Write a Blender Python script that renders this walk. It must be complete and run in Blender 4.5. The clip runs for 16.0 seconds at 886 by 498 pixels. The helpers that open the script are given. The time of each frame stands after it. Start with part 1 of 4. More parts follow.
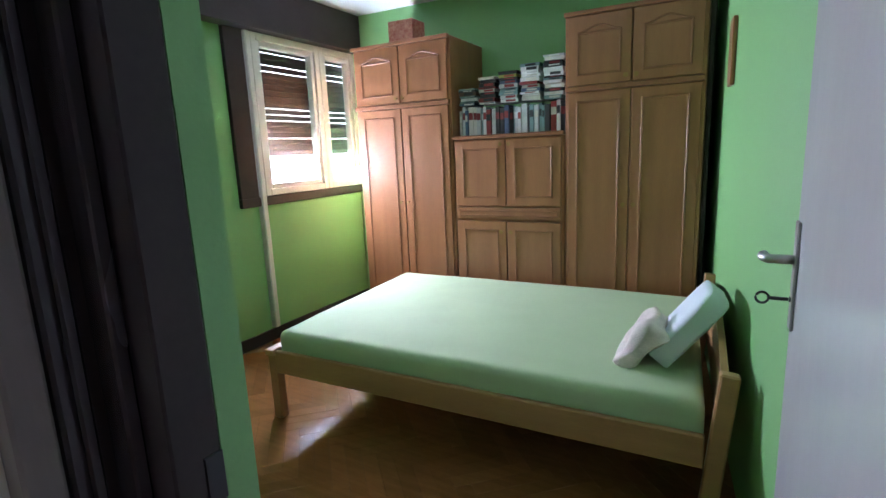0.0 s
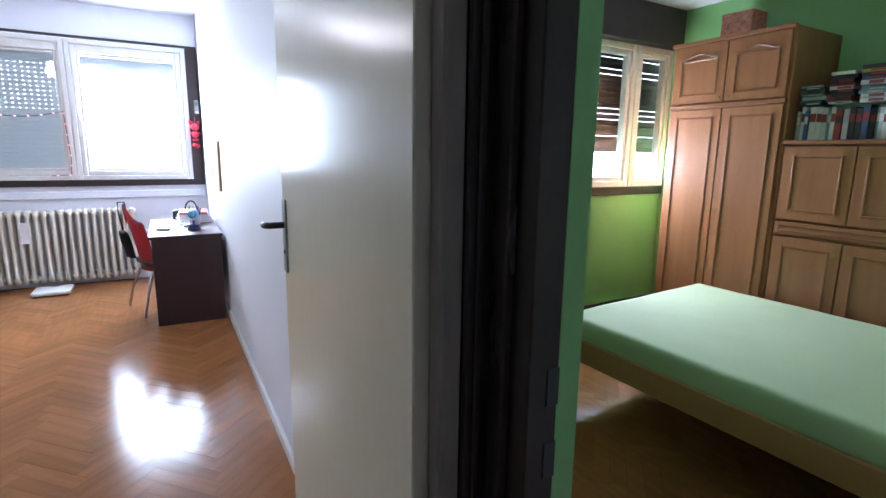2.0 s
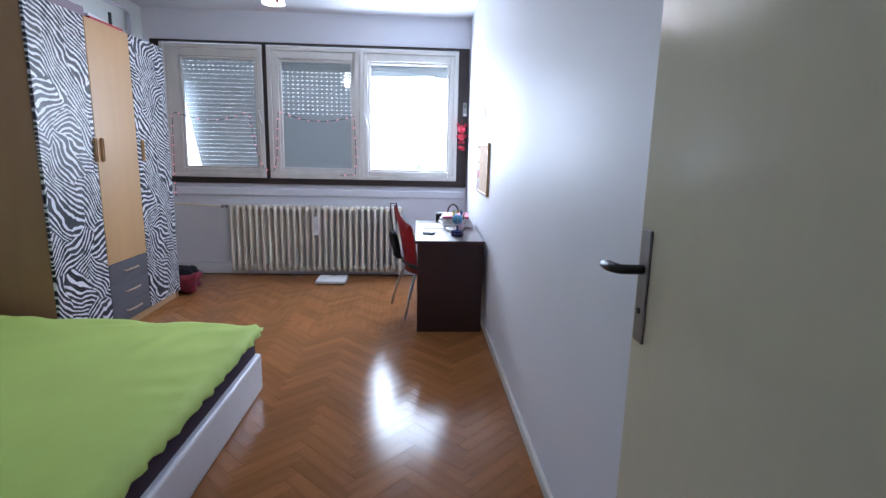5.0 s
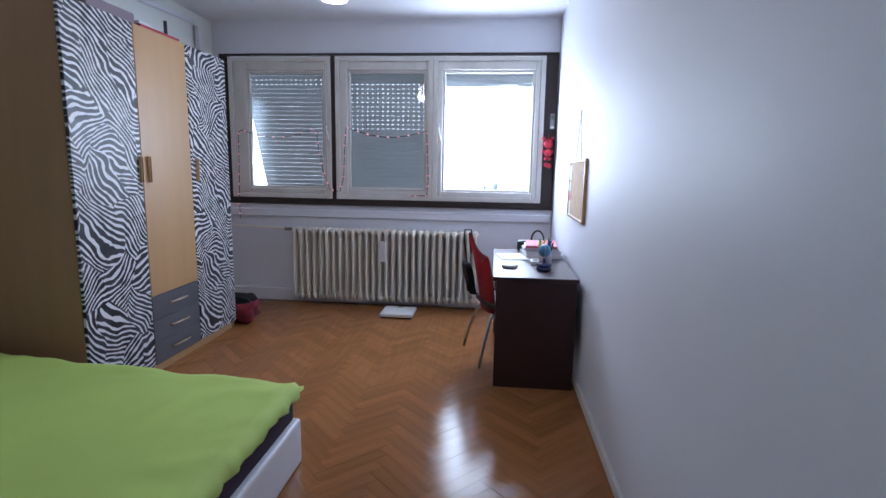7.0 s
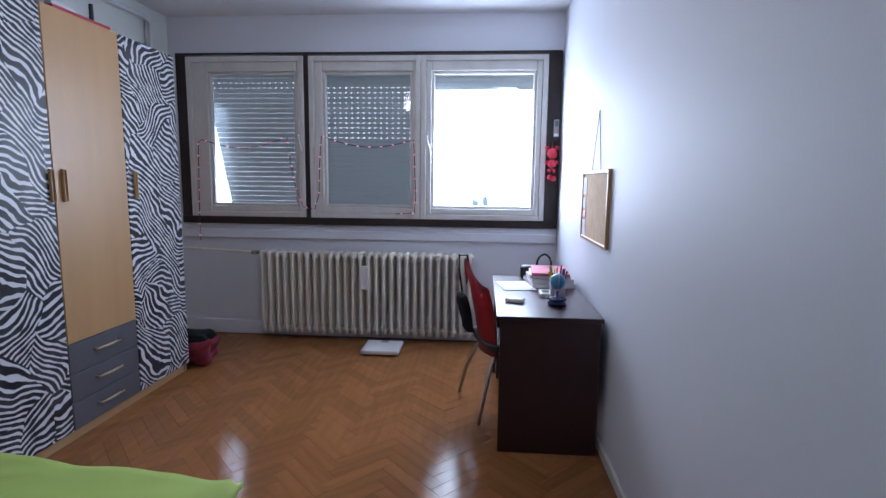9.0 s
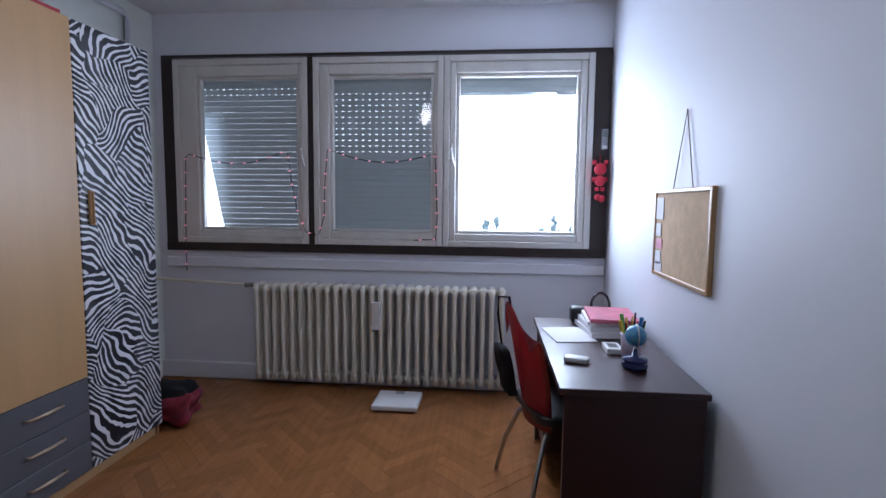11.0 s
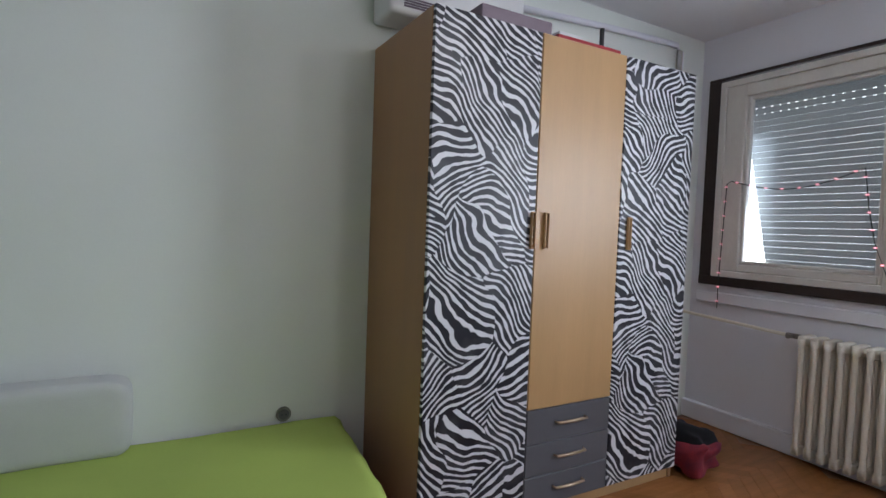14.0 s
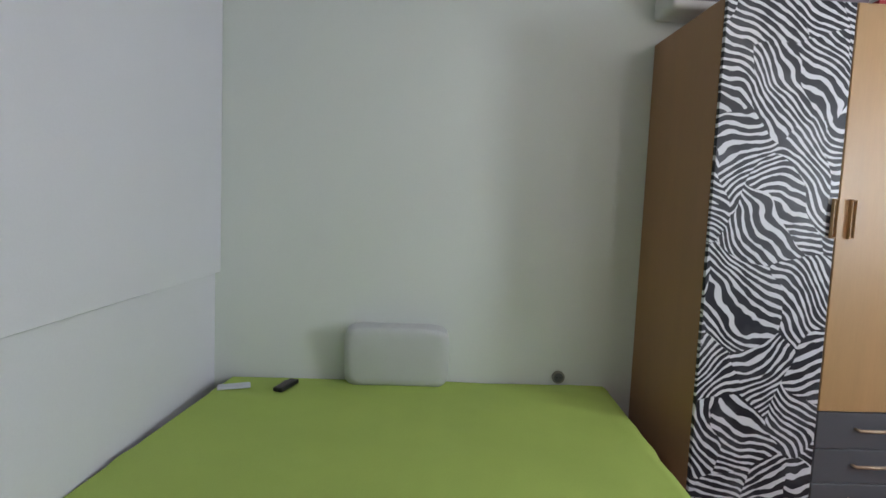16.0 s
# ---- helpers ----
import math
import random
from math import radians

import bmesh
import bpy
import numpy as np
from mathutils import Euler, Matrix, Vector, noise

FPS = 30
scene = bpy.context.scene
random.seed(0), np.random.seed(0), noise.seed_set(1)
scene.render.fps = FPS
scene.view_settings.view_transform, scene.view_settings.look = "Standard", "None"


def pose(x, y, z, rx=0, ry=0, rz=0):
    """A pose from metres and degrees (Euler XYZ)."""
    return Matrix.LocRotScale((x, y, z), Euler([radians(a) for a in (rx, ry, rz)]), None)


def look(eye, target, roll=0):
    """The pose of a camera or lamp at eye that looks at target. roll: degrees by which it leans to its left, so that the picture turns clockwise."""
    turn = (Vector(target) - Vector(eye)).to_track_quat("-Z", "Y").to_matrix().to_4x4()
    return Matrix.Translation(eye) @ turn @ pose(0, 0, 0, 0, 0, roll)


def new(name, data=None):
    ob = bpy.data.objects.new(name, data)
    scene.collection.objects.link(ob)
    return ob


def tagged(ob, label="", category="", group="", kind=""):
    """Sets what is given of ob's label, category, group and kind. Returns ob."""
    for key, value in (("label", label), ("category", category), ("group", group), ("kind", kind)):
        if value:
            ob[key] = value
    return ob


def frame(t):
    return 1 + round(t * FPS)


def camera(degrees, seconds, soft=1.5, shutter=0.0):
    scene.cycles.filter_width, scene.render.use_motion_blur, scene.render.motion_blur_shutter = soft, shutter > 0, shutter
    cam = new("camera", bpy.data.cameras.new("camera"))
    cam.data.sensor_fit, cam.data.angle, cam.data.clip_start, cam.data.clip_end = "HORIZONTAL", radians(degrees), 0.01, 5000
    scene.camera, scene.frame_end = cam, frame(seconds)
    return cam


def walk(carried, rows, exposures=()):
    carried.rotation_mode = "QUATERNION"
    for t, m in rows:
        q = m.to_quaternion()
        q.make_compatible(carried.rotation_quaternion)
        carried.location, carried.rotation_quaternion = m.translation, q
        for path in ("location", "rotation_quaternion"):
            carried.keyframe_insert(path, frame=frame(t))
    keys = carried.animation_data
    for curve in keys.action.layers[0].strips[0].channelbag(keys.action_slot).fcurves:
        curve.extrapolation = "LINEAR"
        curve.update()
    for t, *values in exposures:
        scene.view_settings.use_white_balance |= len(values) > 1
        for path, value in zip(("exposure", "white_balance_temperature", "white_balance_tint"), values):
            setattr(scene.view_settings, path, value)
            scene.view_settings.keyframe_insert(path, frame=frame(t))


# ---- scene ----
cam = camera(82.0, 16.0)
PATH = [
    (0, (0.657, 2.824, 1.372), (-0.290, 4.431, 1.013), -2.5),
    (0.5, (0.708, 2.764, 1.370), (-0.478, 4.202, 1.001), -1.4),
    (1, (0.733, 2.731, 1.373), (-0.674, 3.960, 1.029), -1.4),
    (1.5, (0.736, 2.696, 1.369), (-0.799, 3.765, 1.031), 0.0),
    (2, (0.707, 2.648, 1.362), (-0.931, 3.544, 1.010), 0.8),
    (2.5, (0.638, 2.600, 1.372), (-1.081, 3.326, 1.015), 1.3),
    (3, (0.546, 2.545, 1.377), (-1.223, 3.125, 0.997), 1.5),
    (3.5, (0.373, 2.517, 1.364), (-1.440, 2.936, 0.981), 1.6),
    (4, (0.263, 2.497, 1.362), (-1.578, 2.786, 0.990), 1.6),
    (4.5, (0.177, 2.500, 1.365), (-1.677, 2.704, 1.004), 1.5),
    (5, (0.056, 2.516, 1.354), (-1.808, 2.617, 1.001), 1.3),
    (7.5, (-0.743, 2.491, 1.353), (-2.611, 2.298, 1.064), 1.0),
    (8, (-0.869, 2.489, 1.351), (-2.741, 2.322, 1.066), 0.8),
    (10.5, (-1.749, 2.290, 1.356), (-3.632, 2.134, 1.165), 0.5),
    (11, (-1.873, 2.262, 1.360), (-3.756, 2.081, 1.189), 0.6),
    (11.5, (-2.018, 2.217, 1.360), (-3.882, 1.877, 1.214), 0.7),
    (12, (-2.121, 2.182, 1.349), (-3.882, 1.473, 1.277), 0.8),
    (12.5, (-2.234, 2.164, 1.348), (-3.790, 1.074, 1.294), 1.2),
    (13, (-2.232, 2.124, 1.350), (-3.583, 0.791, 1.278), 1.7),
    (13.5, (-2.196, 2.070, 1.326), (-3.359, 0.569, 1.259), 1.8),
    (14, (-2.118, 2.113, 1.320), (-3.040, 0.454, 1.238), 2.1),
    (14.5, (-2.016, 2.135, 1.312), (-2.730, 0.376, 1.239), 1.8),
    (15, (-1.939, 2.214, 1.310), (-2.437, 0.382, 1.231), 2.2),
    (15.5, (-1.897, 2.306, 1.305), (-2.187, 0.431, 1.199), 2.6),
    (16, (-1.866, 2.359, 1.288), (-1.952, 0.466, 1.144), 2.4),
]
walk(cam, [(t, look(eye, target, roll)) for t, eye, target, roll in PATH], [(0, 1.85, 5700, 26), (1, 1.65, 5700, 22), (2.5, 1.25, 5700, 17), (3.5, 1.02, 5750, 16), (5, 0.6, 5700, 17), (8, 0.05, 5600, 19), (10.5, -0.25, 5600, 20), (12, -0.4, 5950, 19), (13, 0.0, 6150, 18), (16, 0.3, 6700, 14)])

# ---- world, light, exposure ----
world = bpy.data.worlds.new("overcast_sky")
scene.world = world
world.use_nodes = True
wn = world.node_tree.nodes
sky = wn.new("ShaderNodeTexSky")
sky.sky_type = "NISHITA"
sky.sun_disc = False
sky.sun_elevation, sky.sun_rotation = radians(48), radians(250)
wn["Background"].inputs["Strength"].default_value = 0.12
world.node_tree.links.new(sky.outputs[0], wn["Background"].inputs["Color"])


def lamp(name, kind, m, energy, color=(1, 1, 1), **settings):
    data = bpy.data.lights.new(name, kind)
    data.energy, data.color = energy, color
    for key, value in settings.items():
        if key == "size":
            if kind == "AREA":
                data.shape, data.size, data.size_y = "RECTANGLE", value[0], value[1]
        elif key == "radius":
            data.shadow_soft_size = value
        elif key == "angle":
            data.angle = radians(value)
    ob = new(name, data)
    ob.matrix_world = m
    return ob


# soft overcast sun
lamp("sun", "SUN", look((-20, -6, 24), (0, 0, 0)), 0.8, (1, 0.97, 0.93), angle=15)
# daylight in the openings of the windows
lamp("window_daylight", "AREA", look((-5.66, 2.47, 1.66), (0, 2.0, 1.45)), 52, (0.80, 0.91, 1.0), size=(0.85, 0.98))
lamp("side_gap_daylight", "AREA", look((-5.7, 0.12, 1.6), (0, 1.0, 1.2)), 6, (0.80, 0.91, 1.0), size=(0.12, 0.8))

# ---- materials ----
MATS = {}


def mat(name, color, rough=0.5, metal=0.0, var=0.12, scale=3.0, grain=60.0, bump=0.05, stretch=(1, 1, 1), emit=0.0, coat=0.0,
        second=None, island=False, objrand=0.0, spec=0.5):
    """A procedural surface: broad stains and fine grain over a base colour, with relief."""
    if name in MATS:
        return MATS[name]
    m = bpy.data.materials.new(name)
    m.use_nodes = True
    nt = m.node_tree
    n, link = nt.nodes, nt.links
    bsdf = n["Principled BSDF"]
    tc = n.new("ShaderNodeTexCoord")
    mp = n.new("ShaderNodeMapping")
    mp.inputs["Scale"].default_value = stretch
    link.new(tc.outputs["Object"], mp.inputs["Vector"])
    big = n.new("ShaderNodeTexNoise")
    big.inputs["Scale"].default_value = scale
    big.inputs["Detail"].default_value = 4
    fine = n.new("ShaderNodeTexNoise")
    fine.inputs["Scale"].default_value = grain
    fine.inputs["Detail"].default_value = 5
    link.new(mp.outputs[0], big.inputs["Vector"])
    link.new(mp.outputs[0], fine.inputs["Vector"])
    add = n.new("ShaderNodeMath")
    add.operation = "MULTIPLY_ADD"
    link.new(fine.outputs["Fac"], add.inputs[0])
    add.inputs[1].default_value = 0.5
    link.new(big.outputs["Fac"], add.inputs[2])
    ramp = n.new("ShaderNodeMapRange")
    ramp.inputs["From Min"].default_value, ramp.inputs["From Max"].default_value = 0.45, 1.05
    link.new(add.outputs[0], ramp.inputs["Value"])
    mix = n.new("ShaderNodeMix")
    mix.data_type = "RGBA"
    c2 = second or tuple(min(1.0, c * (1 + var)) for c in color)
    mix.inputs["A"].default_value = (*[c * (1 - var) for c in color], 1)
    mix.inputs["B"].default_value = (*c2, 1)
    link.new(ramp.outputs[0], mix.inputs["Factor"])
    col = mix.outputs["Result"]
    if objrand:
        info = n.new("ShaderNodeNewGeometry") if island else n.new("ShaderNodeObjectInfo")
        hsv = n.new("ShaderNodeHueSaturation")
        mr = n.new("ShaderNodeMapRange")
        mr.inputs["To Min"].default_value, mr.inputs["To Max"].default_value = 1 - objrand, 1 + objrand
        link.new(info.outputs["Random Per Island" if island else "Random"], mr.inputs["Value"])
        link.new(mr.outputs[0], hsv.inputs["Value"])
        link.new(col, hsv.inputs["Color"])
        col = hsv.outputs[0]
    link.new(col, bsdf.inputs["Base Color"])
    rr = n.new("ShaderNodeMapRange")
    rr.inputs["To Min"].default_value, rr.inputs["To Max"].default_value = max(0.02, rough - 0.07), min(1, rough + 0.07)
    link.new(big.outputs["Fac"], rr.inputs["Value"])
    link.new(rr.outputs[0], bsdf.inputs["Roughness"])
    bsdf.inputs["Metallic"].default_value = metal
    bsdf.inputs["Specular IOR Level"].default_value = spec
    bsdf.inputs["Coat Weight"].default_value = coat
    bsdf.inputs["Coat Roughness"].default_value = 0.12
    if emit:
        bsdf.inputs["Emission Color"].default_value = (*color, 1)
        bsdf.inputs["Emission Strength"].default_value = emit
    if bump:
        bp = n.new("ShaderNodeBump")
        bp.inputs["Strength"].default_value = bump
        bp.inputs["Distance"].default_value = 0.01
        link.new(add.outputs[0], bp.inputs["Height"])
        link.new(bp.outputs[0], bsdf.inputs["Normal"])
    MATS[name] = m
    return m


def zebra(name, seed):
    """White satin film printed with flowing black zebra stripes and a grey shadow print."""
    m = bpy.data.materials.new(name)
    m.use_nodes = True
    nt = m.node_tree
    n, link = nt.nodes, nt.links
    bsdf = n["Principled BSDF"]

    def mth(op, a, b=None, c=None):
        k = n.new("ShaderNodeMath")
        k.operation = op
        for i, v in enumerate((a, b, c)):
            if v is None:
                continue
            if isinstance(v, (int, float)):
                k.inputs[i].default_value = v
            else:
                link.new(v, k.inputs[i])
        return k.outputs[0]

    tc = n.new("ShaderNodeTexCoord")
    sep = n.new("ShaderNodeSeparateXYZ")
    link.new(tc.outputs["Object"], sep.inputs[0])
    lx = mth("ADD", sep.outputs["X"], seed)
    lz = mth("ADD", sep.outputs["Z"], seed * 0.7)
    comb = n.new("ShaderNodeCombineXYZ")
    link.new(lx, comb.inputs[0])
    link.new(lz, comb.inputs[2])
    # broad bends of the print
    warp = n.new("ShaderNodeTexNoise")
    warp.inputs["Scale"].default_value = 4.2
    warp.inputs["Detail"].default_value = 0.5
    link.new(comb.outputs[0], warp.inputs["Vector"])
    wsep = n.new("ShaderNodeSeparateXYZ")
    link.new(warp.outputs["Color"], wsep.inputs[0])
    bend_x = mth("MULTIPLY_ADD", mth("SUBTRACT", wsep.outputs[0], 0.5), 0.26, lx)
    bend_z = mth("MULTIPLY_ADD", mth("SUBTRACT", wsep.outputs[1], 0.5), 0.22, lz)
    bent = n.new("ShaderNodeCombineXYZ")
    link.new(bend_x, bent.inputs[0])
    link.new(mth("MULTIPLY", bend_z, 0.75), bent.inputs[1])
    # leaf-shaped patches, each with its own run of stripes
    cell = n.new("ShaderNodeTexVoronoi")
    cell.voronoi_dimensions = "2D"
    cell.inputs["Scale"].default_value = 4.6
    link.new(bent.outputs[0], cell.inputs["Vector"])
    csep = n.new("ShaderNodeSeparateXYZ")
    link.new(cell.outputs["Color"], csep.inputs[0])
    # most runs fall one way, some rise or lie flat
    theta = mth("MULTIPLY_ADD", mth("POWER", csep.outputs[0], 1.5), 1.7, -1.0)
    u = mth("ADD", mth("MULTIPLY", bend_x, mth("SINE", theta)), mth("MULTIPLY", bend_z, mth("COSINE", theta)))
    fine = n.new("ShaderNodeTexNoise")
    fine.inputs["Scale"].default_value = 14
    fine.inputs["Detail"].default_value = 1
    link.new(comb.outputs[0], fine.inputs["Vector"])
    u = mth("ADD", mth("MULTIPLY", u, 205.0), mth("MULTIPLY", fine.outputs["Fac"], 4.0))
    s = mth("SINE", u)
    ends = n.new("ShaderNodeTexNoise")
    ends.inputs["Scale"].default_value = 17
    ends.inputs["Detail"].default_value = 1
    link.new(comb.outputs[0], ends.inputs["Vector"])
    width = mth("MULTIPLY_ADD", ends.outputs["Fac"], 2.3, -0.82)
    edge = n.new("ShaderNodeMapRange")
    edge.interpolation_type = "SMOOTHSTEP"
    edge.inputs["From Min"].default_value, edge.inputs["From Max"].default_value = -0.16, 0.16
    link.new(mth("SUBTRACT", s, width), edge.inputs["Value"])
    grey = n.new("ShaderNodeMapRange")
    grey.inputs["From Min"].default_value, grey.inputs["From Max"].default_value = 0.5, 0.72
    grey.inputs["To Min"].default_value, grey.inputs["To Max"].default_value = 0.0, 0.75
    g = n.new("ShaderNodeTexNoise")
    g.inputs["Scale"].default_value = 4.0
    g.inputs["Detail"].default_value = 3
    link.new(comb.outputs[0], g.inputs["Vector"])
    link.new(g.outputs["Fac"], grey.inputs["Value"])
    dark = n.new("ShaderNodeMix")
    dark.data_type = "RGBA"
    dark.inputs["A"].default_value = (0.012, 0.013, 0.02, 1)
    dark.inputs["B"].default_value = (0.09, 0.092, 0.105, 1)
    link.new(grey.outputs[0], dark.inputs["Factor"])
    mix = n.new("ShaderNodeMix")
    mix.data_type = "RGBA"
    link.new(edge.outputs[0], mix.inputs["Factor"])
    link.new(dark.outputs["Result"], mix.inputs["A"])
    mix.inputs["B"].default_value = (0.64, 0.65, 0.68, 1)
    link.new(mix.outputs["Result"], bsdf.inputs["Base Color"])
    bsdf.inputs["Roughness"].default_value = 0.42
    bsdf.inputs["Specular IOR Level"].default_value = 0.35
    bp = n.new("ShaderNodeBump")
    bp.inputs["Strength"].default_value = 0.06
    link.new(g.outputs["Fac"], bp.inputs["Height"])
    link.new(bp.outputs[0], bsdf.inputs["Normal"])
    return m


def glass_mat(name, tint=(0.96, 0.98, 0.98), rough=0.0):
    m = bpy.data.materials.new(name)
    m.use_nodes = True
    nt = m.node_tree
    n, link = nt.nodes, nt.links
    out = n["Material Output"]
    tr = n.new("ShaderNodeBsdfTransparent")
    tr.inputs["Color"].default_value = (*tint, 1)
    gl = n.new("ShaderNodeBsdfGlossy")
    gl.inputs["Roughness"].default_value = rough + 0.02
    lw = n.new("ShaderNodeLayerWeight")
    lw.inputs["Blend"].default_value = 0.3
    pw = n.new("ShaderNodeMath")
    pw.operation = "POWER"
    pw.inputs[1].default_value = 3.0
    link.new(lw.outputs["Facing"], pw.inputs[0])
    fr = n.new("ShaderNodeMath")
    fr.operation = "MULTIPLY_ADD"
    fr.inputs[1].default_value, fr.inputs[2].default_value = 0.4, 0.035
    link.new(pw.outputs[0], fr.inputs[0])
    mx = n.new("ShaderNodeMixShader")
    link.new(fr.outputs[0], mx.inputs[0])
    link.new(tr.outputs[0], mx.inputs[1])
    link.new(gl.outputs[0], mx.inputs[2])
    link.new(mx.outputs[0], out.inputs["Surface"])
    return m


WHITE_WALL = mat("white_wall_paint", (0.70, 0.71, 0.76), 0.6, var=0.03, scale=1.2, grain=120, bump=0.06)
PALE_GREEN = mat("pale_wall_paint", (0.70, 0.74, 0.70), 0.6, var=0.03, scale=1.1, grain=120, bump=0.06)
GREEN_WALL = mat("green_wall_paint", (0.20, 0.42, 0.15), 0.55, var=0.06, scale=1.3, grain=110, bump=0.06)
CEIL = mat("ceiling_paint", (0.72, 0.72, 0.74), 0.8, var=0.03, scale=1, grain=90, bump=0.05)
DARK = mat("dark_brown_gloss_paint", (0.034, 0.025, 0.023), 0.25, var=0.25, scale=6, grain=80, bump=0.04, stretch=(1, 1, 0.25))
DARKM = mat("dark_brown_painted_board", (0.034, 0.024, 0.022), 0.5, var=0.25, scale=6, grain=80, bump=0.05, spec=0.3)
DOORW = mat("cream_gloss_door_paint", (0.68, 0.635, 0.48), 0.2, var=0.04, scale=2.5, grain=30, bump=0.03, stretch=(1, 1, 0.4), coat=0.0, spec=0.09)
DOORG = mat("white_gloss_door_paint", (0.66, 0.64, 0.66), 0.2, var=0.04, scale=2.5, grain=30, bump=0.03, stretch=(1, 1, 0.4), coat=0.2)
FRAMEW = mat("worn_white_window_paint", (0.62, 0.60, 0.56), 0.4, var=0.08, scale=8, grain=70, bump=0.08, stretch=(1, 1, 0.5))
SHUT = mat("grey_plastic_shutter", (0.36, 0.37, 0.37), 0.5, var=0.05, scale=6, grain=60, bump=0.02, objrand=0.05)
nt = SHUT.node_tree
tl = nt.nodes.new("ShaderNodeBsdfTranslucent")
tl.inputs["Color"].default_value = (0.62, 0.66, 0.68, 1)
mx = nt.nodes.new("ShaderNodeMixShader")
mx.inputs[0].default_value = 0.26
nt.links.new(nt.nodes["Principled BSDF"].outputs[0], mx.inputs[1])
nt.links.new(tl.outputs[0], mx.inputs[2])
nt.links.new(mx.outputs[0], nt.nodes["Material Output"].inputs["Surface"])
SHUTB = mat("brown_plastic_shutter", (0.045, 0.026, 0.024), 0.45, var=0.15, scale=6, grain=60, bump=0.02)
OAK = mat("honey_oak_veneer", (0.31, 0.128, 0.052), 0.36, var=0.16, scale=3, grain=40, bump=0.05, stretch=(5, 5, 0.5), coat=0.15)
OAKD = mat("honey_oak_moulding", (0.25, 0.10, 0.04), 0.4, var=0.16, scale=3, grain=40, bump=0.05, stretch=(5, 5, 0.5))
PINE = mat("pale_bed_wood", (0.40, 0.205, 0.09), 0.4, var=0.14, scale=3, grain=40, bump=0.04, stretch=(0.6, 5, 5))
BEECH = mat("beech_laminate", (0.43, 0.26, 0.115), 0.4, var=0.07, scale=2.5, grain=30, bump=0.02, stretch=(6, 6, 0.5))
# the same beech with shade put into its colour, for side, top and back
BEECH_SHADE = mat("beech_laminate_shaded", (0.34, 0.185, 0.09), 0.45, var=0.07, scale=2.5, grain=30, bump=0.02, stretch=(6, 6, 0.5))
GREYL = mat("dark_grey_laminate", (0.088, 0.092, 0.105), 0.45, var=0.06, scale=4, grain=60, bump=0.02)
DESK = mat("dark_mahogany_laminate", (0.036, 0.013, 0.014), 0.38, var=0.12, scale=3, grain=40, bump=0.02, stretch=(0.6, 5, 5), coat=0.08)
SHEETG = mat("mint_cotton_sheet", (0.44, 0.53, 0.33), 0.85, var=0.06, scale=3, grain=200, bump=0.12)
SHEETL = mat("lime_cotton_sheet", (0.41, 0.54, 0.12), 0.8, var=0.06, scale=3, grain=200, bump=0.12)
PURPLE = mat("dark_purple_fabric", (0.028, 0.012, 0.035), 0.8, var=0.2, scale=5, grain=200, bump=0.1)
LEATHER = mat("white_faux_leather", (0.66, 0.66, 0.70), 0.38, var=0.04, scale=4, grain=150, bump=0.12)
PILW = mat("white_pillow_cotton", (0.62, 0.66, 0.72), 0.85, var=0.05, scale=4, grain=180, bump=0.12)
PILG = mat("pale_grey_pillow_cotton", (0.56, 0.58, 0.58), 0.85, var=0.05, scale=4, grain=180, bump=0.12)
PLUSH = mat("cream_pink_plush", (0.66, 0.55, 0.52), 0.95, var=0.2, scale=14, grain=160, bump=0.5)
RADM = mat("cream_radiator_enamel", (0.72, 0.68, 0.58), 0.45, var=0.06, scale=6, grain=50, bump=0.03)
STEEL = mat("brushed_steel", (0.48, 0.47, 0.46), 0.35, 1.0, var=0.1, scale=8, grain=90, bump=0.03)
BRASS = mat("aged_brass", (0.32, 0.20, 0.08), 0.4, 1.0, var=0.2, scale=10, grain=60, bump=0.05)
PLATE = mat("dull_zinc_plate", (0.26, 0.25, 0.24), 0.45, 0.8, var=0.15, scale=10, grain=60, bump=0.05)
BLACKP = mat("black_plastic", (0.014, 0.014, 0.016), 0.4, var=0.2, scale=10, grain=80, bump=0.03)
BLACKC = mat("black_cloth_weave", (0.012, 0.012, 0.014), 0.9, var=0.2, scale=10, grain=160, bump=0.2, spec=0.2)
WHITEP = mat("white_plastic", (0.70, 0.70, 0.70), 0.4, var=0.03, scale=8, grain=60, bump=0.02)
REDP = mat("red_plastic", (0.33, 0.018, 0.028), 0.4, var=0.1, scale=5, grain=60, bump=0.03)
REDC = mat("red_patterned_cloth", (0.30, 0.02, 0.03), 0.85, second=(0.10, 0.012, 0.03), scale=16, grain=90, bump=0.2)
BLUEP = mat("blue_plastic", (0.03, 0.19, 0.46), 0.35, var=0.2, scale=20, grain=60, bump=0.02)
NAVYP = mat("navy_glossy_plastic", (0.015, 0.025, 0.11), 0.25, var=0.1, scale=10, grain=60, bump=0.02)
YELLOW = mat("yellow_plastic", (0.62, 0.48, 0.03), 0.45, var=0.15, scale=20, grain=60, bump=0.02)
GREENP = mat("green_plastic", (0.12, 0.42, 0.06), 0.45, var=0.15, scale=20, grain=60, bump=0.02)
PAPER = mat("white_paper", (0.72, 0.72, 0.74), 0.8, var=0.03, scale=6, grain=90, bump=0.03)
PINKC = mat("pink_book_cover", (0.55, 0.13, 0.20), 0.5, var=0.25, scale=14, grain=60, bump=0.02)
CORK = mat("cork_board", (0.58, 0.41, 0.25), 0.9, var=0.18, scale=18, grain=240, bump=0.25)
CARD = mat("red_patterned_cardboard", (0.36, 0.07, 0.04), 0.7, second=(0.55, 0.30, 0.20), scale=38, grain=60, bump=0.04)
